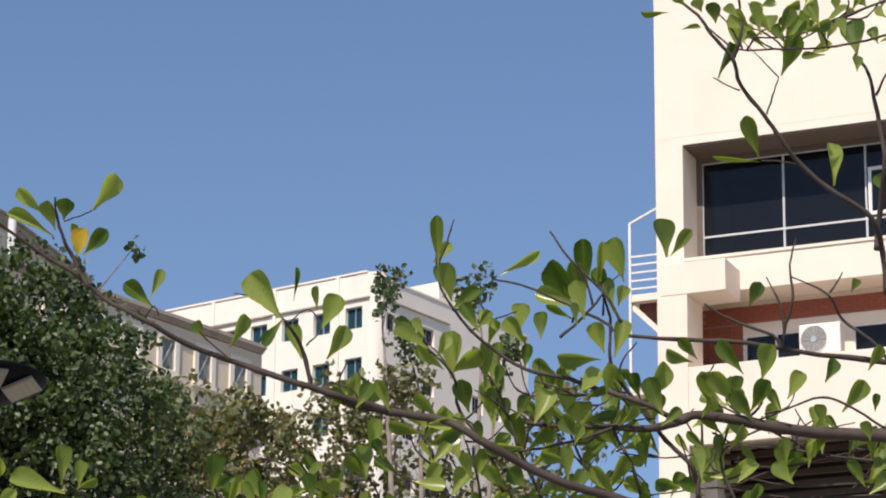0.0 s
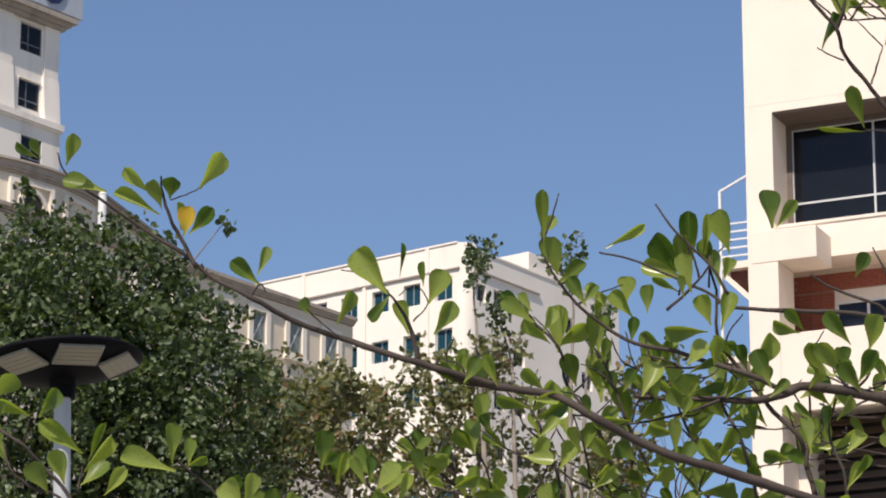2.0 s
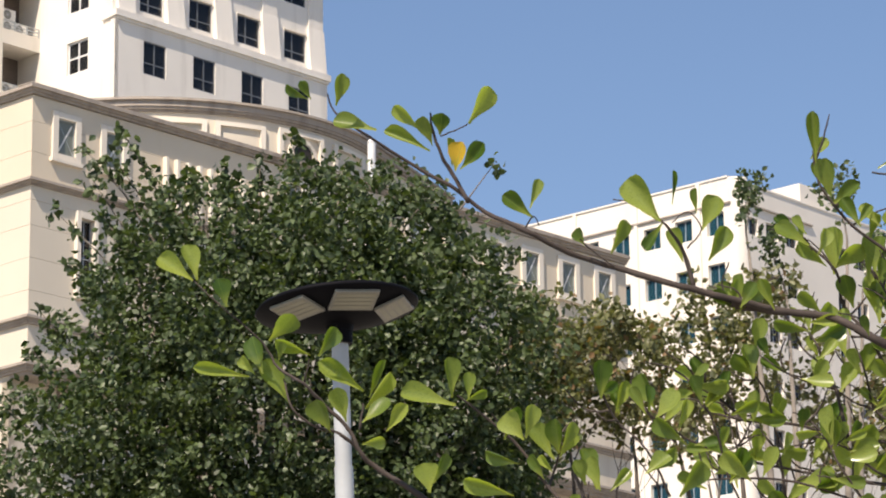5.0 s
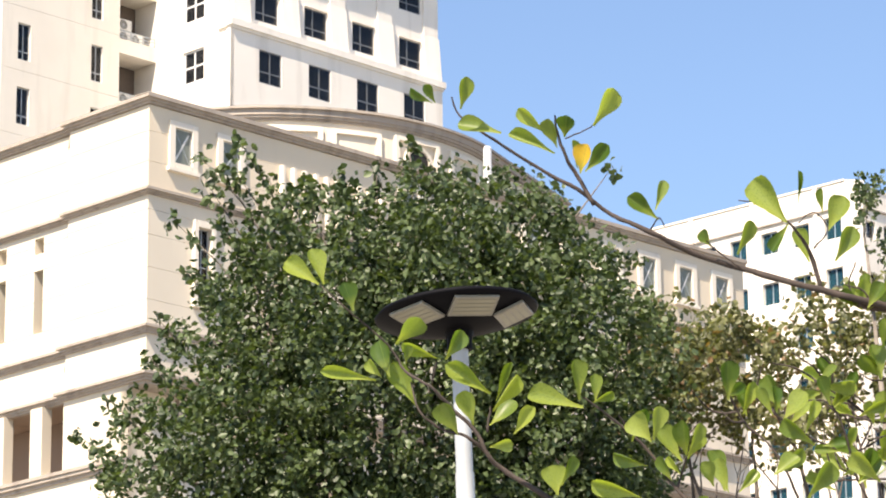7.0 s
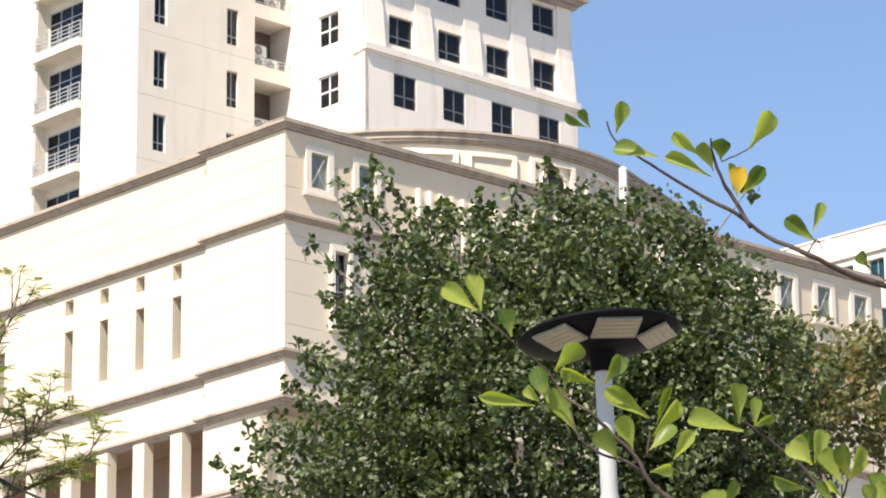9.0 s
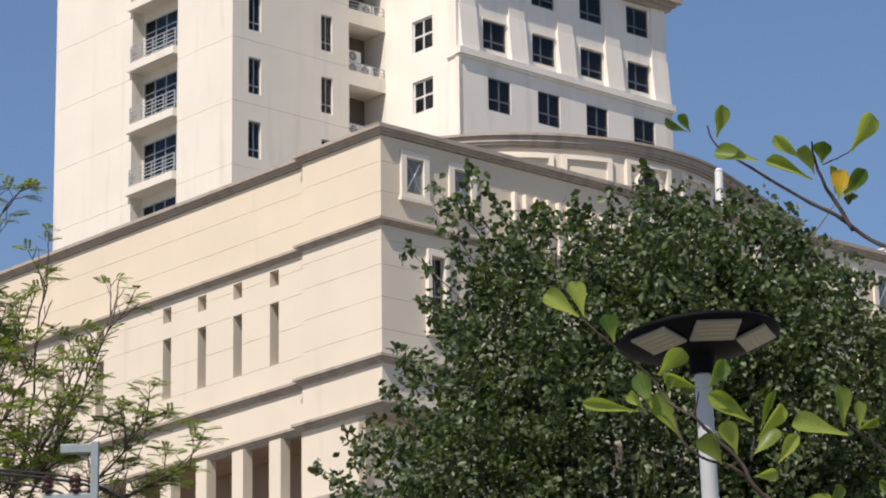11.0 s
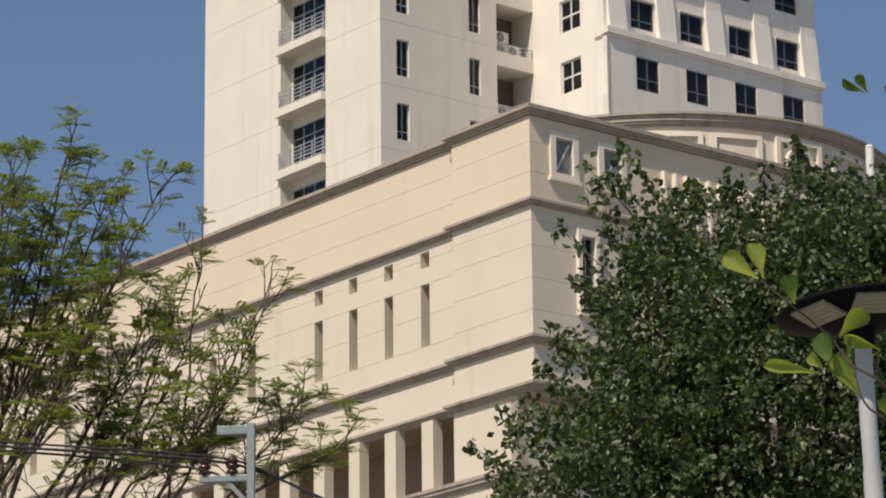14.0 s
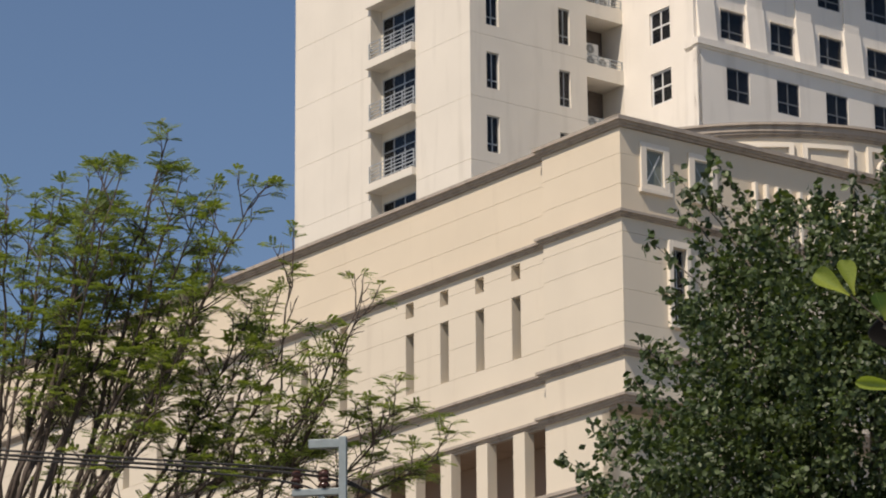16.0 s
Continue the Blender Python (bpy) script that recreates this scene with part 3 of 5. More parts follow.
# ---- the white block behind ----
def build_white_block():
    b = thing("white_block", pose(26.81, 213.32, 0, 0, 0, 46.6), "white rendered block with teal windows and rounded corner", "building")
    fx, fy = face_x(0, 0), face_y(0, 0)
    rows = [62.7 - 3.45 * k for k in range(6)]
    lu = [-(1.3 + 2.62 * k) - 1.38 for k in range(12)]
    ru = [0.66, 2.84, 5.05, 10.8, 13.0]
    top = 66.4
    rad = 0.9
    hl = [(u, u + 1.38, z, z + 1.48) for u in lu for z in rows]
    hr = [(u, u + 1.28, z - 0.12, z + 1.05) for u in ru for z in rows]
    part("wall", wall(-34, -rad, 20, top, hl, 0.35), WHITE_RENDER, b, at=fx)
    part("wall", wall(rad, 17.6, 20, 65.9, hr, 0.35), WHITE_RENDER, b, at=fy)
    kl = window_kind("teal_window", 1.38, 1.48, (0.69,), (), ALU_GREY, GLASS_TEAL, 0.06)
    kr = window_kind("teal_window_small", 1.28, 1.17, (0.64,), (), ALU_GREY, GLASS, 0.06)
    for u in lu:
        for z in rows:
            put_window(kl, b, fx, u, z, 0.22)
    for u in ru:
        for z in rows:
            put_window(kr, b, fy, u, z - 0.12, 0.22)
    # rounded corner
    bm = bmesh.new()
    cols = []
    for k in range(9):
        a = radians(180 + 90 * k / 8)
        c, s = math.cos(a), math.sin(a)
        cols.append([bm.verts.new((rad + q * c, rad + q * s, z)) for q, z in ((rad, 20), (rad, top), (rad - 0.35, top), (rad - 0.35, 20))])
    for p, q in zip(cols, cols[1:]):
        for i in range(4):
            bm.faces.new((p[i], q[i], q[(i + 1) % 4], p[(i + 1) % 4]))
    bmesh.ops.recalc_face_normals(bm, faces=bm.faces)
    part("corner", bm, WHITE_RENDER, b)
    # drip ledge over each pair of windows, and upright ribs
    for k in range(12):
        part("ledge", boxes((lu[k] - 0.6, lu[k] + 1.98, -0.16, 0.05, 64.62, 64.72)), TRIM, b, at=fx)
    for k in range(0, 12, 2):
        part("rib", boxes((lu[k] - 0.75, lu[k] - 0.47, -0.12, 0.05, 20, 66.5)), WHITE_RENDER, b, at=fx)
    part("ledge", boxes((rad, 8.0, -0.14, 0.05, 64.5, 64.6)), TRIM, b, at=fy)
    part("coping", boxes((-34, -rad, -0.08, 0.4, 66.4, 66.52)), WHITE_RENDER, b, at=fx)
    part("coping", boxes((rad, 17.6, -0.06, 0.4, 65.9, 66.02)), WHITE_RENDER, b, at=fy)
    # stair head on the roof, closing walls and roof
    part("stair_head", boxes((7.4, 11.5, 0.4, 5.5, 65.6, 67.5), bevel=0.02), WHITE_RENDER, b)
    part("end_wall", boxes((17.3, 17.6, 0.36, 34, 20, 65.9)), WHITE_RENDER, b)
    part("back_wall", boxes((0.36, 17.3, 33.6, 34, 20, 65.9)), WHITE_RENDER, b)
    part("roof", boxes((0.36, 17.3, 0.36, 33.6, 65.2, 65.4)), ROOFING, b)
    part("core", boxes((3, 15, 3, 31, 0, 20)), WHITE_RENDER, b)
    return b


build_white_block()


# ---- the peach building beside ----
def build_peach():
    b = thing("peach_building", pose(14.28, 64.44, 0, 0, 0, -31.5), "pale peach building with a deep window recess and brick band", "building")
    f = face_y(0, 0)
    x0, x1, d = -0.58, 9.0, 0.85
    holes = [(0.0, 8.2, 21.72, 24.13), (0.0, 8.2, 19.47, 20.95), (0.62, 8.2, 14.4, 17.9)]
    part("wall", wall(x0, x1, 0, 24.3, holes, d), PEACH, b, at=f)
    part("wall", boxes((x0, x1, 0.0, d, 24.304, 34.0)), PEACH, b, at=f)
    # upper window: frame with large dark panes
    back = wall(0, 8.2, 21.72, 24.13, [(0.12, 8.0, 21.84, 23.97)], 0.12, d + 0.005)
    # recess back and an added ceiling board, both coloured as if in shade
    part("recess_back", back, SHADE_BROWN, b, at=f)
    part("soffit", boxes((0.004, 8.196, 0.03, d, 24.09, 24.126)), SHADE_BROWN, b, "brown board that stands in for ceiling shade", f)
    cols = [0.12, 1.84, 3.56, 5.28, 7.0, 8.0]
    for u, v in zip(cols, cols[1:]):
        for z0, z1 in ((21.84, 22.4), (22.4, 23.97)):
            k = window_kind("large_pane", v - u, z1 - z0, (), (), ALU_PALE, GLASS, 0.02)
            put_window(k, b, f, u, z0, d + 0.02)
    k = window_kind("vent_sash", 0.7, 1.0, (), (), ALU, GLASS, 0.07)
    put_window(k, b, f, 3.62, 22.46, d - 0.03)
    part("blind", boxes((0.55, 1.7, d + 0.5, d + 0.52, 22.5, 23.7)), plain("grey_blind", (0.06, 0.065, 0.075), 0.7), b, at=f)
    # room linings whose near-black colour holds the shade behind the panes
    part("room_back", boxes((-0.2, 8.6, d + 3.0, d + 3.1, 14, 25)), SHADE_BLACK, b, at=f)
    part("room_floor", boxes((-0.2, 8.6, d + 0.13, d + 3.0, 21.5, 21.7), (-0.2, 8.6, d + 0.13, d + 3.0, 24.2, 24.4), (-0.2, 8.6, d + 0.13, d + 3.0, 17.9, 18.1), (-0.3, -0.2, d, d + 3.1, 14, 25), (8.6, 8.7, d, d + 3.1, 14, 25)), SHADE_BLACK, b, at=f)
    # box beam standing out at the corner
    part("beam", boxes((-0.18, 1.17, -0.93, 0.0, 20.7, 21.35), bevel=0.012), PEACH, b, at=f)
    part("beam_leg", boxes((-0.18, 0.37, -0.93, -0.002, 0.0, 20.69)), PEACH, b, at=f)
    part("parapet", boxes((0.372, 9.0, -0.93, -0.78, 17.62, 19.2), bevel=0.01), PEACH, b, at=f)
    part("balcony_floor", boxes((0.372, 9.0, -0.779, -0.002, 18.7, 18.95)), PEACH, b, at=f)
    part("sill", boxes((0.0, 8.2, -0.03, d, 21.66, 21.72)), PEACH, b, at=f)
    # lower recess: brick band, windows, parapet
    lower = part("lower_back", wall(0, 8.2, 19.3, 21.0, [(0.95, 2.3, 19.4, 20.25), (3.2, 8.0, 19.4, 20.25)], 0.12, d + 0.005), PEACH, b, at=f)
    band = part("brick_band", boxes((0.02, 8.2, d - 0.02, d, 20.48, 20.84), (0.02, 0.92, d - 0.02, d, 19.47, 20.48)), MORTAR, b, "red brick band with pale joints", f)
    brick = mesh_of("brick", boxes((0, 0.22, -0.022, 0, 0, 0.065), bevel=0.004), BRICK)
    for r in range(5):
        for c in range(-1, 36):
            u = 0.05 + c * 0.23 + (0.115 if r % 2 else 0)
            if 0.02 <= u <= 7.9:
                part("brick", brick, None, band, at=Matrix.Translation((u, d - 0.02, 20.488 + r * 0.071)))
    for r in range(13):
        for c in range(4):
            u = 0.03 + c * 0.23 + (0.0 if r % 2 else 0.0)
            if u < 0.75:
                part("brick", brick, None, band, at=Matrix.Translation((u, d - 0.02, 19.49 + r * 0.0745)))
    k1 = window_kind("slider", 1.35, 0.85, (0.67,), (), ALU, GLASS, 0.05)
    k2 = window_kind("slider_long", 2.4, 0.85, (0.8, 1.6), (), ALU, GLASS, 0.05)
    put_window(k1, b, f, 0.95, 19.4, d + 0.02)
    put_window(k2, b, f, 3.2, 19.4, d + 0.02)
    put_window(k2, b, f, 5.6, 19.4, d + 0.02)
    # lowest opening: brown louvres
    lou = plain("brown_louvre", (0.10, 0.065, 0.045), 0.7)
    slat = mesh_of("slat", boxes((0.62, 8.2, -0.01, 0.01, -0.09, 0.09), bevel=0.003), lou)
    for k in range(15):
        part("slat", slat, None, b, at=f @ pose(0, 0.45, 14.6 + 0.22 * k, -35, 0, 0))
    # near-black sheet in place of shade behind the slats
    part("louvre_back", boxes((0.62, 8.2, d + 0.01, d + 0.1, 14.4, 17.9)), SHADE_BLACK, b, at=f)
    # closing walls and roof
    part("side_wall", boxes((x0, x0 + 0.3, d, 14, 0, 34)), PEACH, b)
    part("far_wall", boxes((x1 - 0.3, x1, d, 14, 0, 34)), PEACH, b)
    part("back_wall", boxes((x0 + 0.3, x1 - 0.3, 13.7, 14, 0, 34)), PEACH, b)
    part("roof", boxes((x0 + 0.3, x1 - 0.3, d, 13.7, 33.5, 33.8)), ROOFING, b)
    # outside steel stair landings on the flank
    for z in (21.0, 19.05):
        part("landing", boxes((-1.25, x0, 0.2, 1.6, z, z + 0.15), bevel=0.01), PEACH, b)
    part("landing_under", boxes((-1.1, x0, 0.4, 1.4, 20.8, 21.0)), plain("red_oxide", (0.16, 0.05, 0.035), 0.8), b)
    post = mesh_of("post", boxes((-0.025, 0.025, -0.025, 0.025, 0, 1)), ALU)
    part("stair_post", post, None, b, at=pose(-1.22, 0.2, 19.06) @ Matrix.Diagonal((1, 1, 3.61, 1)))
    bm = bmesh.new()
    for k in range(5):
        z = 21.25 + 0.17 * k
        box(bm, -1.22, x0, 0.185, 0.215, z, z + 0.035)
    part("stair_rail", bm, ALU, b)
    part("stair_rail", boxes((-0.02, 0.02, -0.02, 0.02, 0, 0.72)), ALU, b, at=pose(-1.22, 0.2, 22.66, 0, 66, 0))
    part("stair_brace", boxes((-0.05, 0.05, -0.04, 0.04, 0, 0.95)), PEACH, b, at=pose(x0, 0.3, 20.3, 0, -45, 0))
    return b


peach = build_peach()
m = peach.matrix_basis @ pose(2.31, 0.15, 19.475)
ac_unit(m, "white outdoor air conditioner on the parapet", 0.84, 0.66)
m = peach.matrix_basis @ pose(5.4, 0.15, 19.475)
ac_unit(m, "white outdoor air conditioner on the parapet", 0.84, 0.66)


# ---- street lamp ----
def build_lamp():
    lamp = thing("street_lamp", pose(0.197, 13.0, 0, 0, -1.6, 0), "round black solar street lamp on a pale pole", "street lamp")
    bm = bmesh.new()
    cyl(bm, 0.033, 0.033, 0, 4.89, n=24)
    part("pole", bm, POLE_PAINT, lamp)
    bm = bmesh.new()
    cyl(bm, 0.0365, 0.0365, 0.0, 4.375, n=24)
    part("sleeve", bm, POLE_PAINT, lamp)
    bm = bmesh.new()
    cyl(bm, 0.050, 0.050, 4.865, 4.915, n=24)
    cyl(bm, 0.052, 0.062, 4.915, 4.96, n=24)
    part("socket", bm, BLACK, lamp)
    # dished head: a shallow cone below, a low dome above
    bm = bmesh.new()
    prof = ((0.06, 4.935), (0.14, 4.952), (0.255, 4.988), (0.315, 5.006), (0.322, 5.014), (0.31, 5.026), (0.2, 5.045), (0.06, 5.055), (0.0, 5.056))
    n = 60
    rings = [[bm.verts.new((r * math.cos(2 * math.pi * k / n), r * math.sin(2 * math.pi * k / n), z)) for k in range(n)] for r, z in prof[:-1]]
    for p, q in zip(rings, rings[1:]):
        for k in range(n):
            bm.faces.new((p[k], p[(k + 1) % n], q[(k + 1) % n], q[k]))
    bm.faces.new(rings[0])
    bm.faces.new(rings[-1])
    bmesh.ops.recalc_face_normals(bm, faces=bm.faces)
    for fc in bm.faces:
        fc.smooth = len(fc.verts) == 4
    tip = pose(0, 0, 4.9, -2.5, -3.4, 0) @ pose(0, 0, -4.9)  # the head sits askew
    part("head", bm, BLACK, lamp, at=tip)
    strip_me = mesh_of("diode_strip", boxes((-0.009, 0.009, -0.078, 0.078, -0.001, 0.001)), plain("diode", (0.30, 0.285, 0.21), 0.3))
    for k in (-1, 0, 1):
        at = tip @ pose(0, 0, 0, 0, 0, -74 + 60 * k) @ pose(0.225, 0, 4.976, 0, -17, 0)
        p = part("light_panel", boxes((-0.064, 0.064, -0.09, 0.09, -0.009, 0.004), bevel=0.003), PANEL, lamp, "pale light panel", at)
        for i in range(4):
            part("diode_strip", strip_me, None, p, at=pose(-0.039 + i * 0.026, 0, -0.0095))
    return lamp


build_lamp()


def raw_mesh(name, verts, faces, mat, smooth=True):
    me = bpy.data.meshes.new(name)
    me.from_pydata([tuple(v) for v in verts], [], faces)
    me.materials.append(mat)
    if smooth:
        me.polygons.foreach_set("use_smooth", [True] * len(me.polygons))
    me.update()
    return me


# ---- wires and bracket ----
def build_bracket():
    pole = thing("utility_pole", pose(-5.235, 29.55, 0), "grey steel utility bracket with dark insulators on a pole", "utility pole")
    part("upright", boxes((-0.035, 0.035, -0.035, 0.035, 7.2, 8.56), bevel=0.006), STEEL, pole)
    bm = bmesh.new()
    cyl(bm, 0.14, 0.11, 0, 7.45, pose(0.05, 0.3, 0), 20)
    part("post", bm, plain("concrete_pole", (0.33, 0.32, 0.30), 0.9), pole)
    part("clamp", boxes((-0.1, 0.15, -0.04, 0.3, 7.25, 7.33)), STEEL, pole)
    part("arm", boxes((-0.31, -0.03, -0.03, 0.03, 8.46, 8.54), bevel=0.005), STEEL, pole, at=pose(0, 0, 0, 0, 0, 0))
    part("arm", boxes((-0.46, -0.03, -0.03, 0.03, 8.03, 8.09), bevel=0.005), STEEL, pole)
    part("brace", boxes((-0.02, 0.02, -0.015, 0.015, 0, 0.34)), STEEL, pole, at=pose(-0.02, 0, 7.82, 0, -42, 0))
    for x in (-0.42, -0.17):
        sv, sf = [], []
        rings = [(8.05, 0.02), (8.105, 0.02), (8.11, 0.06), (8.14, 0.046), (8.145, 0.036), (8.158, 0.036), (8.16, 0.06), (8.19, 0.046), (8.195, 0.036), (8.208, 0.036), (8.21, 0.06), (8.24, 0.046), (8.262, 0.03)]
        for z, r in rings:
            sv += [(x + r * math.cos(k * math.tau / 18), r * math.sin(k * math.tau / 18), z) for k in range(18)]
        for m in range(len(rings) - 1):
            sf += [(m * 18 + k, m * 18 + (k + 1) % 18, m * 18 + 18 + (k + 1) % 18, m * 18 + 18 + k) for k in range(18)]
        sf += [tuple(range(17, -1, -1)), tuple(range(len(sv) - 18, len(sv)))]
        part("insulator", raw_mesh("insulator", sv, sf, CERAMIC), None, pole)
    return pole


build_bracket()


def cable(points, r, label):
    cu = bpy.data.curves.new("cable", "CURVE")
    cu.dimensions, cu.bevel_depth, cu.bevel_resolution = "3D", r, 2
    sp = cu.splines.new("NURBS")
    sp.points.add(len(points) - 1)
    sp.use_endpoint_u, sp.order_u = True, 3
    for p, co in zip(sp.points, points):
        p.co = (*co, 1)
    cu.materials.append(RUBBER)
    return tagged(new("cable", cu), label, "cable", "overhead cables")


cable([(-14, 27.6, 8.62), (-9, 28.6, 8.39), (-6.6, 29.25, 8.28), (-5.655, 29.55, 8.25), (-5.18, 29.7, 8.17), (-4.3, 29.9, 7.75), (-2, 30.5, 6.6)], 0.013, "thick black overhead cable tied to insulators")
cable([(-14, 27.6, 8.60), (-9, 28.6, 8.36), (-6.6, 29.25, 8.24), (-5.69, 29.5, 8.16), (-5.41, 29.55, 8.05), (-5.235, 29.62, 7.7), (-4.9, 29.8, 7.0)], 0.011, "thin black overhead cable sagging past the bracket")
cable([(-14, 27.4, 8.65), (-9, 28.5, 8.41), (-6.6, 29.2, 8.31), (-5.405, 29.55, 8.26), (-5.08, 29.7, 8.12), (-4.2, 29.9, 7.66), (-2, 30.5, 6.5)], 0.010, "thin black overhead cable tied to insulators")


# ---- trees ----
def tube(verts, faces, pts, radii, sides=6):
    """Adds a tapered round limb along points to the lists."""
    base = len(verts)
    pts = [Vector(p) for p in pts]
    up = Vector((0.31, 0.17, 0.93))
    for i, p in enumerate(pts):
        t = (pts[min(i + 1, len(pts) - 1)] - pts[max(i - 1, 0)]).normalized()
        a = t.cross(up)
        a = a.normalized() if a.length > 1e-3 else Vector((1, 0, 0))
        c = t.cross(a)
        for k in range(sides):
            w = 2 * math.pi * k / sides
            verts.append(p + (a * math.cos(w) + c * math.sin(w)) * radii[i])
    for i in range(len(pts) - 1):
        for k in range(sides):
            q = base + i * sides
            faces.append((q + k, q + (k + 1) % sides, q + sides + (k + 1) % sides, q + sides + k))
    faces.append(tuple(base + (len(pts) - 1) * sides + k for k in range(sides)))


def blade(verts, faces, p, d, side, length, width, fold=0.25):
    """Adds one leaf, a folded pointed oval, at p along d."""
    n = d.cross(side)
    i = len(verts)
    verts += [p, p + d * length * 0.45 + side * width / 2 + n * fold * width, p + d * length, p + d * length * 0.45 - side * width / 2 + n * fold * width,
              p + d * length * 0.8 + side * width * 0.3 + n * fold * width * 0.5, p + d * length * 0.8 - side * width * 0.3 + n * fold * width * 0.5]
    faces += [(i, i + 1, i + 4, i + 2), (i, i + 2, i + 5, i + 3)]


def rand_dir(rng):
    while True:
        v = Vector((rng.uniform(-1, 1), rng.uniform(-1, 1), rng.uniform(-1, 1)))
        if 0.05 < v.length < 1:
            return v.normalized()


def build_fig():
    rng = random.Random(11)
    tree = thing("fig_tree", pose(-0.5, 40, 0), "large dense dark green fig tree", "tree")
    tv, tf = [], []
    tube(tv, tf, [(0, 0, 0), (0.1, 0, 2), (-0.05, 0.1, 4.2), (0, 0, 6)], [0.42, 0.34, 0.3, 0.26], 14)
    part("trunk", raw_mesh("trunk", tv, tf, BARK_GREY), None, tree)
    # crown lobes: centre and radii
    lobes = [((0.1, 0, 10.8), (3.05, 2.5, 2.8), 9), ((-2.1, -0.3, 9.7), (1.55, 1.7, 1.8), 5), ((1.95, 0, 10.8), (1.5, 1.7, 2.3), 4), ((-1.0, 0, 12.1), (1.15, 1.2, 1.5), 4),
             ((0.8, 0.2, 12.35), (1.6, 1.3, 1.6), 4), ((-0.1, 0.3, 8.0), (3.4, 2.6, 2.2), 8), ((2.05, 0.2, 8.7), (1.5, 1.6, 1.7), 4), ((-2.9, 0, 7.7), (1.15, 1.3, 1.3), 3)]
    bv, bf, lv, lf = [], [], [], []
    for c, r, n in lobes:
        tips = []
        for k in range(n):
            d = rand_dir(rng)
            tip = Vector(c) + Vector((d.x * r[0], d.y * r[1], abs(d.z) * r[2])) * 0.8
            mid = Vector((0, 0, 6)).lerp(tip, 0.5) + rand_dir(rng) * 0.3
            tube(bv, bf, [(0, 0, 5.6), mid, tip], [0.13, 0.07, 0.02], 6)
    total = sum(r[0] * r[2] for _, r, _ in lobes)
    for c, r, _ in lobes:
        for k in range(int(9400 * r[0] * r[2] / total)):
            d = rand_dir(rng)
            if d.y > 0.55:
                d.y = -d.y
            inner = k % 4 == 0
            s = rng.uniform(0.3, 0.62) if inner else 0.62 + 0.42 * rng.random() ** 0.6
            s += 0.12 * noise.noise(Vector((d.x * 3 + c[0], d.y * 3, d.z * 3)))
            p = Vector(c) + Vector((d.x * r[0], d.y * r[1], d.z * r[2])) * s
            if s > 0.8 and noise.noise(p * 1.7) < -0.17:
                continue  # hollows between the sprays
            out = (d + Vector((0, 0, 0.25))).normalized()
            spray = rand_dir(rng)
            for i in range(rng.randint(9, 15)):
                q = p + rand_dir(rng) * rng.uniform(0.03, 0.21)
                dd = (out * 0.5 + rand_dir(rng) * 0.75 + spray * 0.55 + Vector((0, 0, -0.45))).normalized()
                side = dd.cross(rand_dir(rng) * 0.7 + spray).normalized()
                L = rng.uniform(0.064, 0.114)
                blade(lv, lf, q, dd, side, L, L * 0.72, rng.uniform(0.05, 0.35))
    # loose sprigs that stand out of the outline
    for x, z, n in ((-1.95, 14.2, 3), (-2.35, 13.7, 3), (-2.75, 13.2, 2), (0.1, 14.2, 3), (-0.3, 13.9, 3), (1.9, 13.6, 2), (2.55, 13.85, 1), (-1.6, 13.7, 3), (0.75, 13.85, 3), (-3.45, 10.95, 3), (-3.85, 10.6, 3), (-1.15, 13.75, 3), (2.7, 12.7, 3), (-2.2, 13.2, 4), (-1.9, 12.7, 5), (1.4, 13.5, 4), (-2.6, 12.6, 4), (-2.15, 12.2, 5), (-1.5, 13.3, 4), (-2.9, 12.0, 4), (-0.7, 13.8, 4), (-2.4, 14.0, 3), (-2.05, 13.9, 3), (-3.0, 11.5, 4)):
        root = Vector((x * 0.6, 0, z - 1.3))
        tip = Vector((x, -0.4 + 0.3 * rng.random(), z))
        mid = root.lerp(tip, 0.55) + Vector((0.1 * rng.uniform(-1, 1), 0, 0.06))
        tube(bv, bf, [root, mid, tip], [0.02, 0.012, 0.005], 5)
        for j in range(n):
            q0 = mid.lerp(tip, 0.15 + 0.85 * (j + 1) / n)
            for i in range(13):
                dd = (rand_dir(rng) + Vector((0, 0, -0.5))).normalized()
                side = dd.cross(rand_dir(rng)).normalized()
                L = rng.uniform(0.09, 0.145)
                blade(lv, lf, q0 + rand_dir(rng) * rng.uniform(0.02, 0.14), dd, side, L, L * 0.72, 0.2)
    tagged(part("branchwork", raw_mesh("branchwork", bv, bf, BARK_GREY), None, tree), kind="stuff")
    tagged(part("crown", raw_mesh("crown", lv, lf, FICUS), None, tree), kind="stuff")
    return tree


build_fig()


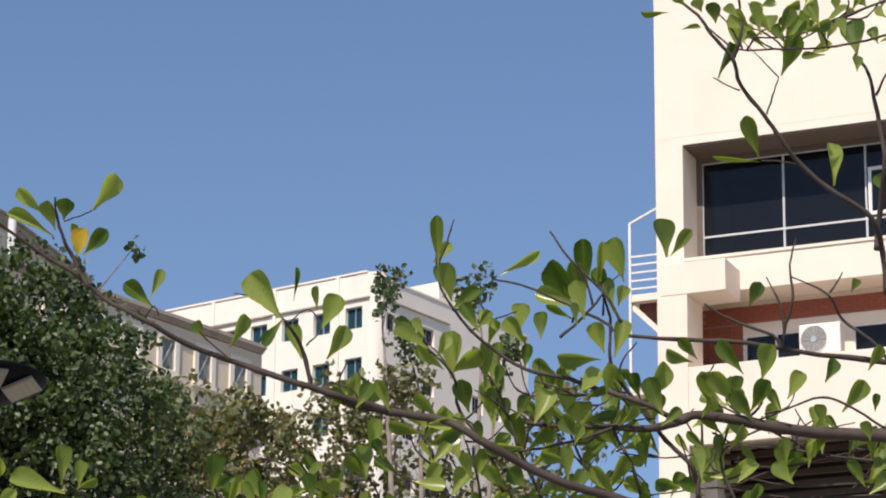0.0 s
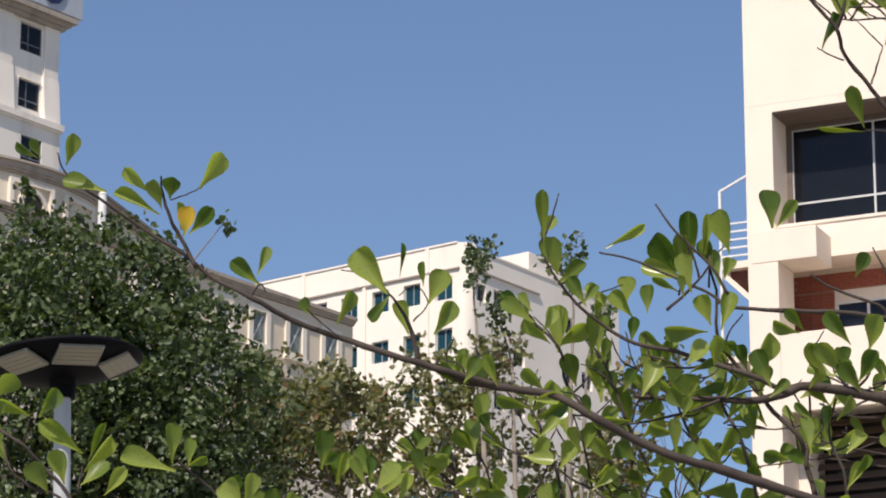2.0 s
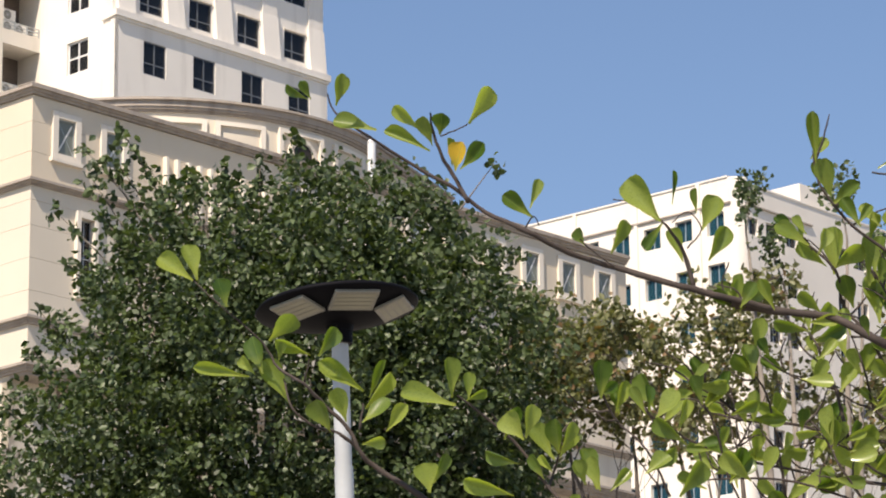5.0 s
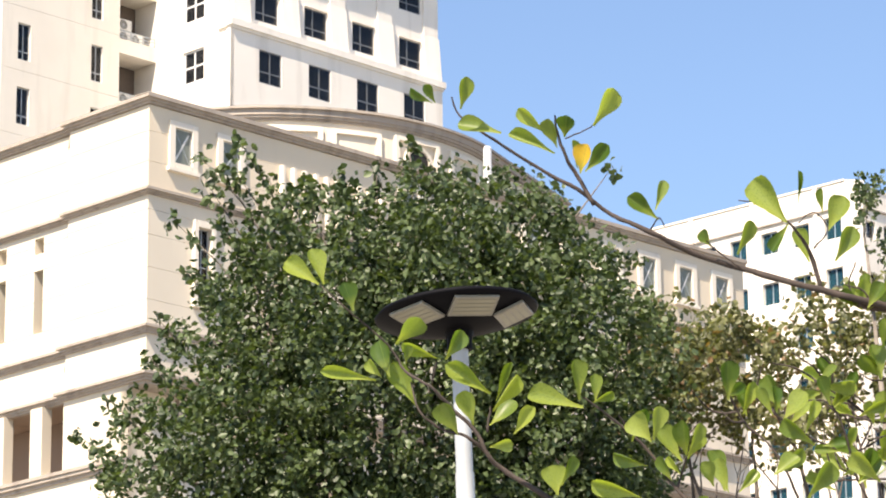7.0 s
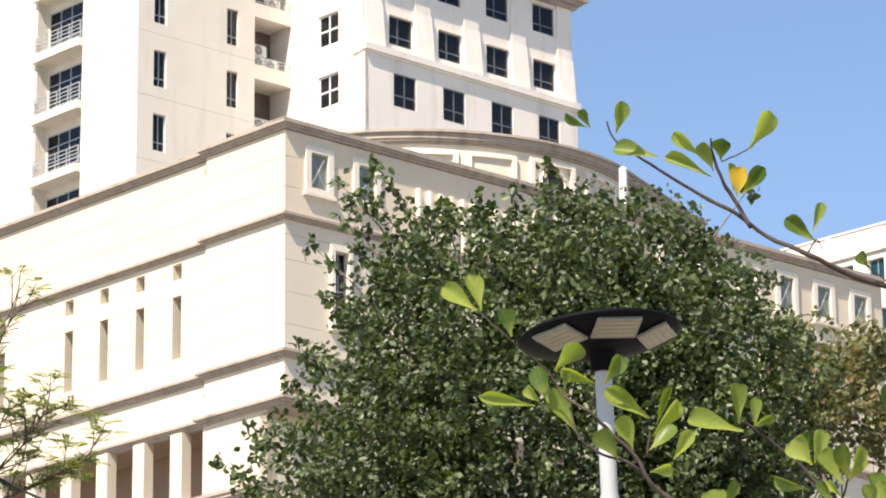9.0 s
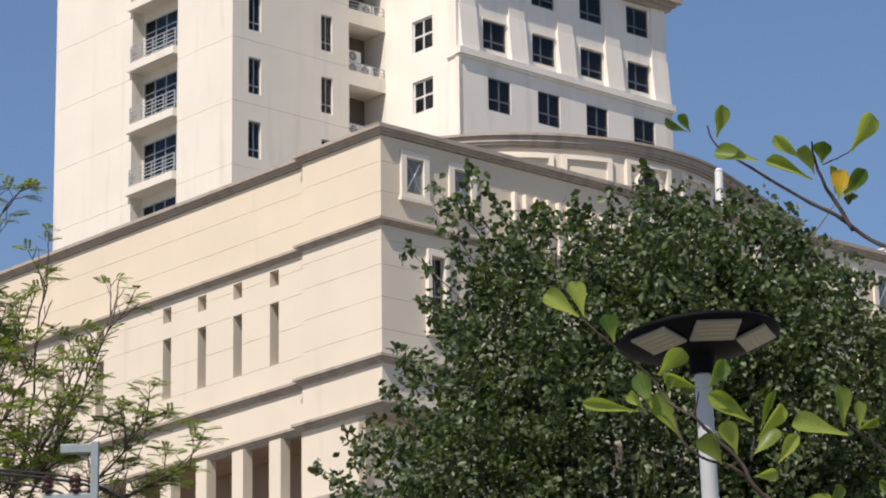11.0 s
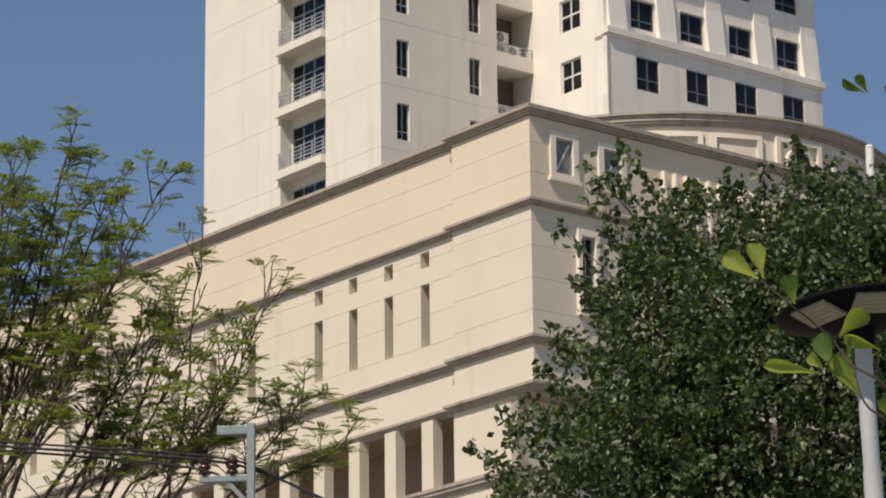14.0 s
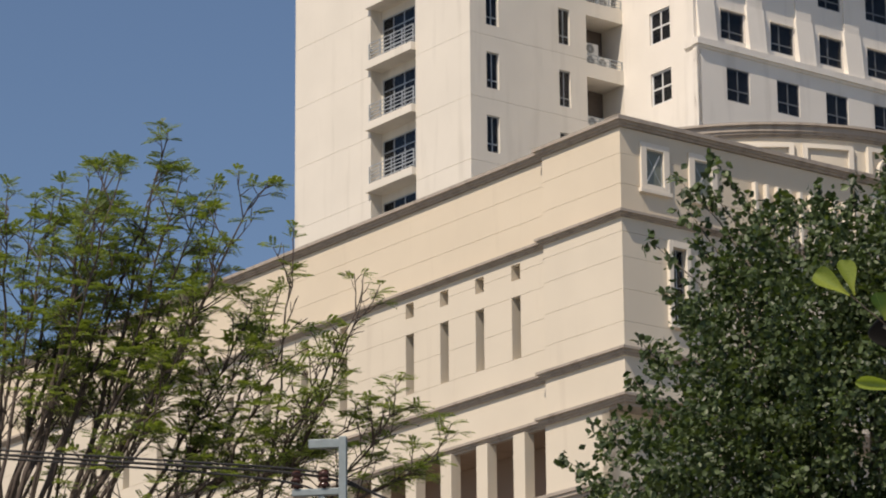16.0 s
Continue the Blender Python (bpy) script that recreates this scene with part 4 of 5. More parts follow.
def grow(rng, bv, bf, ends, p, d, length, r, depth, spread, lift, keep):
    """A limb that bends, tapers and forks."""
    pts, radii = [Vector(p)], [r]
    d = d.normalized()
    for k in range(4):
        d = (d + rand_dir(rng) * 0.13 + Vector((0, 0, lift))).normalized()
        pts.append(pts[-1] + d * length / 4)
        radii.append(r * (1 - 0.42 * (k + 1) / 4))
    tube(bv, bf, pts, radii, 6 if r > 0.015 else 4)
    if depth == 0:
        ends.append((pts[-1], d))
        ends.append((pts[2], (d + rand_dir(rng) * 0.7).normalized()))
        return
    if depth <= 2:
        ends.append((pts[-1], d))
        if rng.random() < 0.5:
            ends.append((pts[2], (d + rand_dir(rng) * 0.8).normalized()))
    for k in range(2 + (rng.random() < keep)):
        w = rand_dir(rng)
        nd = (d + (w - d * w.dot(d)).normalized() * spread * rng.uniform(0.5, 1.2)).normalized()
        start = pts[-1] if k < 2 else pts[2]
        grow(rng, bv, bf, ends, start, nd, length * rng.uniform(0.62, 0.85), radii[-1] * 0.8, depth - 1, spread, lift, keep)


def feather(lv, lf, rng, p, d, size):
    """A compound leaf: leaflets in pairs along a bent stalk."""
    side = d.cross(Vector((rng.uniform(-0.3, 0.3), rng.uniform(-0.3, 0.3), 1))).normalized()
    n = 6
    for k in range(n):
        q = p + d * size * (k + 1) / n + Vector((0, 0, -0.25 * size * (k / n) ** 2))
        for s in (-1, 1):
            dd = (side * s + d * 0.45 + Vector((0, 0, -0.25))).normalized()
            L = size * 0.33 * (1 - 0.35 * abs(k / n - 0.4))
            blade(lv, lf, q, dd, d, L, L * 0.45, 0.1)


def build_feather_tree(name, at, seed, stems, label, mats, clump, leafy):
    rng = random.Random(seed)
    tree = thing(name, at, label, "tree")
    tv, tf, bv, bf, lv, lf, ends = [], [], [], [], [], [], []
    tube(tv, tf, [(0, 0, 0), (0.05, 0, 1.5), (0, 0, 3.2)], [0.2, 0.16, 0.14], 12)
    for x, y, z, length, r, depth in stems:
        tip = Vector((x, y, z))
        base = Vector((0, 0, 3.0))
        mid = base.lerp(tip, 0.5) + Vector((x * 0.12, 0, 0.2))
        sv, sf = [], []
        tube(sv, sf, [base, mid, tip], [0.1, 0.07, r], 8)
        part("limb", raw_mesh("limb", sv, sf, mats[0]), None, tree)
        d = (tip - mid).normalized()
        grow(rng, bv, bf, ends, tip, (d + Vector((0, 0, 0.2))).normalized(), length, r, depth, 0.55, 0.03, 0.5)
    for p, d in ends:
        leafy(rng, lv, lf, p, d, clump)
    part("trunk", raw_mesh("trunk", tv, tf, mats[0]), None, tree)
    tagged(part("branchwork", raw_mesh("branchwork", bv, bf, mats[1]), None, tree), kind="stuff")
    tagged(part("crown", raw_mesh("crown", lv, lf, mats[2]), None, tree), kind="stuff")
    return tree


def simple_tuft(rng, lv, lf, p, d, size):
    """A few leaves close together at the end of a twig, and many ends bare."""
    if rng.random() < 0.6:
        return
    for k in range(rng.randint(2, 5)):
        dd = (rand_dir(rng) + d * 0.3 + Vector((0, 0, -0.5))).normalized()
        side = dd.cross(rand_dir(rng)).normalized()
        L = size * rng.uniform(0.75, 1.3)
        blade(lv, lf, p + rand_dir(rng) * size * 0.8, dd, side, L, L * 0.68, 0.2)


def build_leaning_tree():
    """Long stems that fan out from a low fork, with thin side shoots that end in flat sprays of compound leaves."""
    rng = random.Random(4)
    tree = thing("feathery_tree", pose(-8.2, 31.0, 0), "slender tree with feathery yellow-green leaves and bare dark stems", "tree")
    tv, tf, bv, bf, lv, lf = [], [], [], [], [], []
    tube(tv, tf, [(-0.2, 0, 0), (-0.26, 0, 1.5), (-0.3, 0, 3.2), (-0.35, 0, 4.8)], [0.2, 0.17, 0.15, 0.12], 12)
    part("trunk", raw_mesh("trunk", tv, tf, TWIG), None, tree)
    stems = [  # across at 8.3 m up, across at the tip, height of the tip, thickness, density of leaf
        (0.32, 1.95, 10.95, 0.034, 1.2), (-0.17, 0.9, 11.25, 0.032, 1.45), (-0.6, 0.15, 11.7, 0.028, 1.15), (0, 1.1, 11.6, 0.032, 1.35),
        (1.95, 2.75, 10.4, 0.017, 0.6), (1.85, 2.4, 10.4, 0.015, 0.55), (2.1, 3, 9.8, 0.015, 0.7), (1.1, 1.9, 10.3, 0.02, 1),
        (0.68, 1.85, 9.85, 0.024, 1.1), (-0.5, -0.2, 11.45, 0.03, 1.45), (-0.3, 0.45, 11.45, 0.03, 1.45), (-0.7, -0.55, 11.25, 0.03, 1.45),
        (0.2, 1.4, 11.15, 0.026, 1.35), (0.45, 1.6, 10.4, 0.022, 1.1), (0.9, 1.7, 9.8, 0.018, 1.1), (1.4, 2.2, 9.5, 0.016, 1.1),
        (1.9, 2.6, 9.2, 0.015, 1.2), (2.5, 3.3, 8.95, 0.014, 1.05), (2.6, 3.5, 8.8, 0.013, 1.05), (1.6, 2.8, 8.9, 0.014, 1.05),
        (-1.3, -1.1, 11, 0.03, 1), (-1.6, -2, 10.4, 0.028, 1), (-0.1, 0.6, 10.55, 0.022, 1.35),
        (-0.4, 0.1, 10.85, 0.024, 1.35), (0.1, 0.9, 10.35, 0.02, 1.35), (-0.2, 0.05, 9.7, 0.018, 1.1), (0.3, 0.75, 10.95, 0.022, 1.35),
        (-0.45, 0.7, 11.15, 0.026, 1.35), (0.55, 1.2, 9.4, 0.016, 1.1), (-0.6, -0.1, 11.15, 0.024, 1.35), (1, 1.4, 9.3, 0.014, 1.1),
        (1.2, 2.2, 8.9, 0.014, 1.2),
        (-0.75, -0.35, 11.2, 0.022, 1.5), (-0.55, 0.25, 10.9, 0.02, 1.5), (-0.2, 0.35, 11.25, 0.02, 1.5), (0.05, 0.65, 11.0, 0.02, 1.5), (0.25, 1.15, 10.75, 0.02, 1.4),
        (-0.35, -0.1, 10.7, 0.018, 1.5), (0.15, 1.25, 11.1, 0.02, 1.4), (0.4, 1.5, 10.8, 0.018, 1.3), (-0.9, -0.75, 10.9, 0.02, 1.4)]
    for low, tip, top, r, leafy in stems:
        top -= 0.08 if top > 11.1 else 0.0
        y0, y1 = rng.uniform(-0.5, 0.5), rng.uniform(-1.0, 1.0)
        knots = [Vector((-0.35 + 0.06 * low, 0, 4.6)), Vector((low * 0.45 - 0.2, y0 * 0.5, 6.5)), Vector((low, y0, 8.3)),
                 Vector((low + (tip - low) * 0.55, (y0 + y1) / 2, 8.3 + (top - 8.3) * 0.5)), Vector((tip, y1, top))]
        pts = []
        for k in range(len(knots) - 1):
            for m in range(5):
                pts.append(knots[k].lerp(knots[k + 1], m / 5) + rand_dir(rng) * 0.028)
        pts.append(knots[-1])
        n = len(pts) - 1
        radii = [0.006 + (r * 1.25 - 0.006) * (1 - (k / n) ** 1.6) for k in range(n + 1)]
        sv, sf = [], []
        tube(sv, sf, pts, radii, 7)
        part("limb", raw_mesh("limb", sv, sf, TWIG), None, tree)
        spots = [(pts[-1], Vector((tip - low, 0, 3)).normalized(), 0.3)]
        for k in range(13 if top > 10.5 else 9, n + 1):
            for _ in range(2 if rng.random() < 0.75 * leafy else 1):
                along = (pts[k] - pts[k - 1]).normalized()
                w = rand_dir(rng)
                w.z = abs(w.z) * 0.25
                spots.append((pts[k - 1].lerp(pts[k], rng.random()), (w * 0.8 + along * 0.75).normalized(), rng.uniform(0.35, 0.8) * (1 - 0.45 * k / n)))
        for p, d, length in spots:
            q = [p]
            for m in range(4):
                d = (d + rand_dir(rng) * 0.16 + Vector((0, 0, 0.04))).normalized()
                q.append(q[-1] + d * length / 4)
            tube(bv, bf, q, [0.009, 0.0075, 0.006, 0.005, 0.004], 4)
            ends = [(q[4], d)]
            for m in (2, 3):
                w = rand_dir(rng)
                w.z *= 0.3
                dd = (w * 0.8 + d * 0.6).normalized()
                e = q[m] + dd * length * rng.uniform(0.3, 0.5)
                tube(bv, bf, [q[m], q[m].lerp(e, 0.5) + rand_dir(rng) * 0.01, e], [0.0055, 0.0045, 0.0035], 4)
                ends.append((e, dd))
            for e, dd in ends:
                if rng.random() < leafy * (0.95 if e.z > top - (1.6 if top > 10.5 else 1.1) else 0.15):
                    for _ in range(rng.randint(4, 6)):
                        w = rand_dir(rng)
                        w.z = w.z * 0.22 + 0.05
                        feather(lv, lf, rng, e, (w + dd * 0.3).normalized(), rng.uniform(0.09, 0.16))
    tagged(part("branchwork", raw_mesh("branchwork", bv, bf, TWIG), None, tree), kind="stuff")
    tagged(part("crown", raw_mesh("crown", lv, lf, FEATHER), None, tree), kind="stuff")


build_leaning_tree()

build_feather_tree("sparse_tree", pose(5.3, 46.0, 0), 8, [
    (-1.7, 0, 10.6, 0.95, 0.034, 6), (-1.0, 0.3, 10.9, 0.95, 0.034, 6), (-0.3, 0, 10.7, 0.98, 0.036, 6), (0.4, -0.2, 10.7, 0.98, 0.036, 6), (1.1, 0.1, 10.6, 0.98, 0.034, 5), (1.8, 0, 10.4, 0.95, 0.032, 5),
    (2.3, 0.2, 10.4, 0.85, 0.027, 5), (-1.9, 0.2, 11.0, 0.8, 0.026, 6), (0.0, -0.3, 10.0, 0.95, 0.032, 5), (-1.3, -0.2, 9.8, 0.9, 0.03, 5), (1.0, -0.2, 9.9, 0.9, 0.03, 5), (1.9, 0.3, 9.9, 0.85, 0.028, 5), (-0.6, 0.4, 10.3, 0.95, 0.03, 6), (0.7, 0.4, 10.4, 0.9, 0.03, 5), (-2.2, 0.2, 10.2, 0.8, 0.028, 6), (2.7, 0.1, 10.0, 0.75, 0.024, 5), (3.2, 0.1, 11.2, 0.85, 0.024, 5), (2.6, 0.0, 11.4, 0.85, 0.024, 5)],
    "sparse tree with olive and brown leaves on bare brown twigs", (BARK_GREY, TWIG_GREY, OLIVE), 0.105, simple_tuft)


def round_tuft(rng, lv, lf, p, d, size):
    for k in range(rng.randint(8, 12)):
        dd = (rand_dir(rng) + Vector((0, 0, -0.4))).normalized()
        side = dd.cross(rand_dir(rng)).normalized()
        L = size * rng.uniform(0.7, 1.2)
        blade(lv, lf, p + rand_dir(rng) * size * 1.4, dd, side, L, L * 0.75, 0.2)


build_feather_tree("slender_tree", pose(6.6, 45.0, 0), 14, [
    (-0.83, 0, 14.2, 0.5, 0.018, 2), (0.52, 0, 14.2, 0.5, 0.018, 2), (-0.32, 0.1, 13.5, 0.45, 0.018, 2), (0.72, 0.1, 13.6, 0.4, 0.016, 2)],
    "thin tall tree with dark green leaf tufts at its tips", (BARK_GREY, BARK_GREY, FICUS), 0.10, round_tuft)


# ---- the tree close by ----
# Its boughs hang about four metres off, in an upright plane that leans back a little: centimetres to the right and up in it,
# and how far behind it.
HANG = pose(0.011, 0, 1.605, 105.747, 0, -4.393) @ pose(0, 0, 0, 0, 0, -0.330)
near_tree = thing("young_tree", pose(2.6, 4.6, 0), "young tree with fresh green spoon-shaped leaves on dark twigs", "tree")
FROM_ROOT = near_tree.matrix_basis.inverted()
near_rng = random.Random(21)


def hang(a, b, back=0.0):
    d = 4.0 + back / 100
    return FROM_ROOT @ (HANG @ Vector((a / 100, b / 100, -d)))


def limb(back, r_base, r_tip, more, *points):
    """One bough from its tip to its root, bent smoothly through the points; radii in centimetres."""
    pts = [hang(a, b, back + near_rng.uniform(-1.5, 1.5)) for a, b in points]
    fine = []
    for i in range(len(pts) - 1):
        p0, p1, p2, p3 = pts[max(i - 1, 0)], pts[i], pts[i + 1], pts[min(i + 2, len(pts) - 1)]
        for k in range(4):
            t = k / 4
            q = 0.5 * (2 * p1 + (p2 - p0) * t + (2 * p0 - 5 * p1 + 4 * p2 - p3) * t * t + (3 * p1 - p0 - 3 * p2 + p3) * t ** 3)
            fine.append(q + rand_dir(near_rng) * 0.0006)
    fine.append(pts[-1])
    n = len(fine) - 1
    knots = [1 + (0.16 if near_rng.random() < 0.16 else 0.0) + near_rng.uniform(-0.05, 0.05) for _ in fine]
    radii = [(r_tip + (r_base - r_tip) * k / n) / 100 * knots[k] for k in range(n + 1)]
    v, f = [], []
    tube(v, f, fine, radii, 8)
    part("branch", raw_mesh("branch", v, f, BARK), None, near_tree)
    for _ in range(more):
        t = near_rng.random() ** 1.4 * (len(points) - 1.001)
        (a, b), (c, d) = points[int(t)], points[int(t) + 1]
        t -= int(t)
        GROWTH.append((a + (c - a) * t, b + (d - b) * t, back))


GROWTH = []  # where more leaves sit on the boughs


WIDTHS = (0.09, 0.16, 0.30, 0.50, 0.71, 0.89, 0.99, 0.97, 0.80, 0.42)  # across the blade, stalk to tip


def leaf_blade(curl, cup, wave):
    """A spoon-shaped blade, one long and one wide, along y, with a midrib crease, curled along and cupped across."""
    rows, cols, v, f = 10, 7, [], []
    for i in range(rows):
        t = min(1.0, i / (rows - 1.6)) if i < rows - 1 else 1.0
        w = 0.5 * WIDTHS[i]
        for j in range(cols):
            s = -1 + 2 * j / (cols - 1)
            z = cup * (s * s * 0.94 + abs(s) * 0.06) * w + curl * (t - t * t * 0.4) * t + wave * math.sin(7 * t + 2 * s) * abs(s) * 0.5
            y = t - (0.03 * s * s if i >= rows - 2 else 0)
            v.append((s * w, y, z))
    for i in range(rows - 1):
        for j in range(cols - 1):
            q = i * cols + j
            f.append((q, q + 1, q + cols + 1, q + cols))
    return v, f


LEAVES = []
for curl, cup, wave in ((0.2, 0.7, 0.05), (-0.25, 0.5, 0.06), (0.45, 0.9, 0.04), (-0.45, 0.8, 0.05), (0.1, 0.4, 0.08), (0.3, 0.6, 0.06)):
    v, f = leaf_blade(curl, cup, wave)
    LEAVES.append((raw_mesh("leaf", v, f, NEAR_LEAF), raw_mesh("yellow_leaf", v, f, YELLOW_LEAF)))


def leaf(a0, b0, a1, b1, width, back=0.0, yellow=False):
    """One leaf from its stalk to its tip, centimetres in the hanging plane."""
    base = hang(a0, b0, back)
    length0 = math.hypot(a1 - a0, b1 - b0)
    tip = hang(a1, b1, back + near_rng.uniform(-0.35, 0.35) * length0)
    y = tip - base
    length = y.length
    y.normalize()
    away = (HANG.to_3x3() @ Vector((0, 0, 1))).normalized()
    x = y.cross(away).normalized()
    roll = radians(near_rng.choice((-1, 1)) * near_rng.uniform(3, 46))
    z = x.cross(y)
    x, z = x * math.cos(roll) + z * math.sin(roll), z * math.cos(roll) - x * math.sin(roll)
    wide = 1.0 * width / 100 / math.cos(roll)
    m = Matrix((x * wide, y * length, z * length * 0.5)).transposed().to_4x4()
    m.translation = base
    me = LEAVES[near_rng.randrange(len(LEAVES))][1 if yellow else 0]
    part("leaf", me, None, near_tree, "yellowed leaf" if yellow else "", m)


v, f = [], []
tube(v, f, [(0, 0, 0), (0.03, 0, 0.8), (-0.02, 0.02, 1.6), (-0.15, 0, 2.2)], [0.085, 0.07, 0.06, 0.05], 14)
part("trunk", raw_mesh("trunk", v, f, BARK), None, near_tree)
for end, r in ((hang(93, -30, 10), 0.016), (hang(92, -56, 0), 0.013), (hang(97, -10, 15), 0.01), (hang(95, 5, 10), 0.012), (hang(40, -60, -15), 0.008), (hang(78, -33, 10), 0.0045), (hang(80, -38, 5), 0.0036)):
    v, f = [], []
    start = Vector((-0.13, 0, 2.1))
    tube(v, f, [start, start.lerp(end, 0.5) + Vector((0, 0, -0.05)), end], [0.04, 0.026, r], 10)
    part("branch", raw_mesh("branch", v, f, BARK), None, near_tree)
limb(5, 0.34, 0.10, 18, (7.5, -20.5), (12.1, -23.6), (18.1, -26.0), (25.4, -27.6), (33.3, -29.0), (41.1, -30.2), (49.8, -31.9), (62.0, -34.0), (80.0, -38.0))
limb(10, 0.42, 0.13, 20, (15.5, -20.9), (19.5, -21.8), (24.7, -22.3), (30.0, -23.8), (34.6, -24.6), (39.2, -24.6), (44.5, -26.3), (51.6, -27.6), (62.0, -29.6), (78.0, -33.0))
limb(15, 0.14, 0.08, 4, (38.6, -1.9), (39.6, -5.9), (41.9, -7.8), (43.5, -9.1), (45.5, -10.0))
limb(8, 0.22, 0.12, 4, (37.2, -13.1), (41.2, -12.4), (43.8, -11.8), (46.5, -11.1), (49.5, -9.9))
limb(10, 0.24, 0.10, 6, (42.2, -19.0), (40.9, -21.6), (40.9, -25.2))
limb(12, 0.18, 0.10, 9, (43.8, -17.4), (47.1, -20.3), (49.1, -22.0), (51.6, -23.6), (56.0, -26.0), (62.0, -29.6))
limb(12, 0.18, 0.10, 8, (44.5, -22.3), (46.5, -24.3), (49.1, -26.3), (52.5, -27.9))
limb(5, 0.24, 0.10, 8, (26.1, -10.5), (27.7, -13.1), (28.4, -16.4), (29.7, -18.0), (31.0, -23.9))
limb(5, 0.13, 0.07, 6, (20.8, -13.8), (24.7, -16.4), (29.7, -18.0))
limb(8, 0.20, 0.10, 9, (30.0, -23.8), (34.0, -27.6), (37.2, -29.4))
limb(8, 0.20, 0.10, 8, (12.3, -16.8), (16.0, -19.0), (19.5, -21.8))
limb(22, 0.15, 0.09, 4, (52.0, -13.2), (58.0, -13.8), (63.0, -12.6), (70.0, -9.6))
limb(22, 0.15, 0.09, 4, (66.0, -17.0), (72.0, -14.6), (80.0, -12.5), (90.0, -10.4))
limb(22, 0.15, 0.09, 4, (55.0, -18.6), (64.0, -17.2), (74.0, -18.2), (86.0, -17.4))
limb(0, 0.20, 0.10, 12, (11.3, -28.5), (16.5, -27.9), (23.1, -28.3), (29.6, -30.2), (36.1, -32.7))
limb(10, 0.22, 0.10, 9, (32.0, -12.0), (33.4, -15.7), (34.5, -20.5), (36.5, -22.3), (38.9, -24.5))
limb(5, 0.20, 0.10, 10, (19.5, -15.7), (21.5, -18.3), (22.7, -23.7), (23.4, -29.0), (24.0, -33.0))
limb(0, 0.16, 0.10, 5, (0.9, -14.6), (3.5, -20.6), (7.4, -24.6), (9.9, -30.0))
limb(0, 0.16, 0.10, 7, (28.4, -24.1), (29.6, -26.7), (32.2, -30.7))
limb(0, 0.16, 0.10, 6, (13.3, -18.0), (15.3, -22.0), (16.5, -27.3), (18.4, -31.2))
limb(0, 0.46, 0.08, 0, (-29.2, 17.6), (-28.4, 15.4), (-25.9, 13.5), (-22.7, 11.3), (-18.8, 8.7), (-14.9, 6.5), (-11.0, 3.5), (-6.5, 1.3), (-1.3, -1.5), (3.9, -3.2), (9.7, -5.0), (16.2, -6.8), (22.6, -8.5))
limb(0, 0.30, 0.10, 0, (-17.2, 15.1), (-17.0, 13.1), (-16.1, 10.4), (-14.9, 8.1), (-12.9, 4.6))
limb(0, 0.10, 0.06, 0, (-12.7, 13.9), (-13.8, 13.3), (-16.1, 12.4))
limb(0, 0.10, 0.06, 0, (-4.8, 1.9), (-5.5, 2.9), (-6.5, 1.4))
limb(0, 0.10, 0.07, 0, (0.0, 0.1), (1.3, -1.2), (3.9, -3.2))
limb(0, 0.30, 0.10, 2, (9.4, 2.1), (10.2, 1.2), (12.1, -1.8), (13.1, -5.9))
limb(0, 0.10, 0.07, 0, (10.7, 1.8), (12.5, 3.1), (14.1, 1.1), (12.4, -1.1))
limb(-15, 0.35, 0.06, 0, (-43.8, -3.7), (-40.9, -6.3), (-36.1, -10.9), (-34.2, -13.8), (-31.3, -15.5), (-29.0, -18.0), (-26.2, -20.9), (-25.0, -23.4), (-23.0, -25.4), (-18.6, -28.1), (-11.6, -33.5))
limb(-15, 0.22, 0.09, 0, (-33.7, -15.0), (-32.6, -18.3), (-30.2, -20.4), (-27.4, -21.2), (-25.3, -23.1))
limb(-15, 0.13, 0.09, 0, (-30.6, -12.8), (-31.3, -15.5))
limb(-15, 0.16, 0.09, 0, (-24.7, -18.0), (-25.1, -20.8))
limb(-10, 0.26, 0.10, 4, (-14.2, -17.4), (-10.4, -20.6), (-7.2, -23.6), (-4.2, -27.8), (-0.2, -32.2))
limb(-10, 0.16, 0.10, 3, (-2.8, -24.1), (-3.5, -26.4), (-4.0, -28.0))
limb(0, 0.59, 0.44, 12, (17.1, -7.6), (19.1, -8.1), (25.7, -9.0), (29.7, -9.7), (33.7, -11.9), (38.4, -14.4), (43.1, -16.3), (49.1, -17.9), (59.9, -21.1), (76.7, -25.6))
limb(10, 0.91, 0.25, 9, (39.4, -9.6), (44.5, -10.0), (48.5, -9.8), (53.1, -9.9), (56.9, -9.1), (59.7, -8.1), (64.8, -8.5), (69.9, -9.4), (75.0, -9.8), (82.7, -9.9), (95.6, -10.2))
limb(15, 0.36, 0.15, 8, (48.6, 6.0), (49.5, 3.2), (49.6, -1.9), (51.5, -4.9), (54.2, -7.9), (56.9, -11.4), (60.0, -14.4), (61.2, -18.3), (62.9, -25.1))
limb(5, 0.35, 0.12, 9, (27.6, 10.0), (28.2, 6.2), (31.6, 1.6), (35.2, -1.3), (38.7, -3.2), (43.8, -4.2), (47.8, -5.4), (52.4, -6.7), (57.0, -8.8))
limb(5, 0.20, 0.10, 4, (42.3, -6.0), (45.3, -6.0), (47.8, -5.4))
limb(15, 0.38, 0.23, 0, (51.9, 1.2), (57.5, 0.9), (65.3, 0.9), (70.5, 0.2), (75.7, -0.4), (83.5, -1.0), (96.5, -2.0))
limb(15, 0.25, 0.13, 0, (61.0, 5.3), (64.2, 3.6), (69.4, 1.8), (70.5, 0.1))
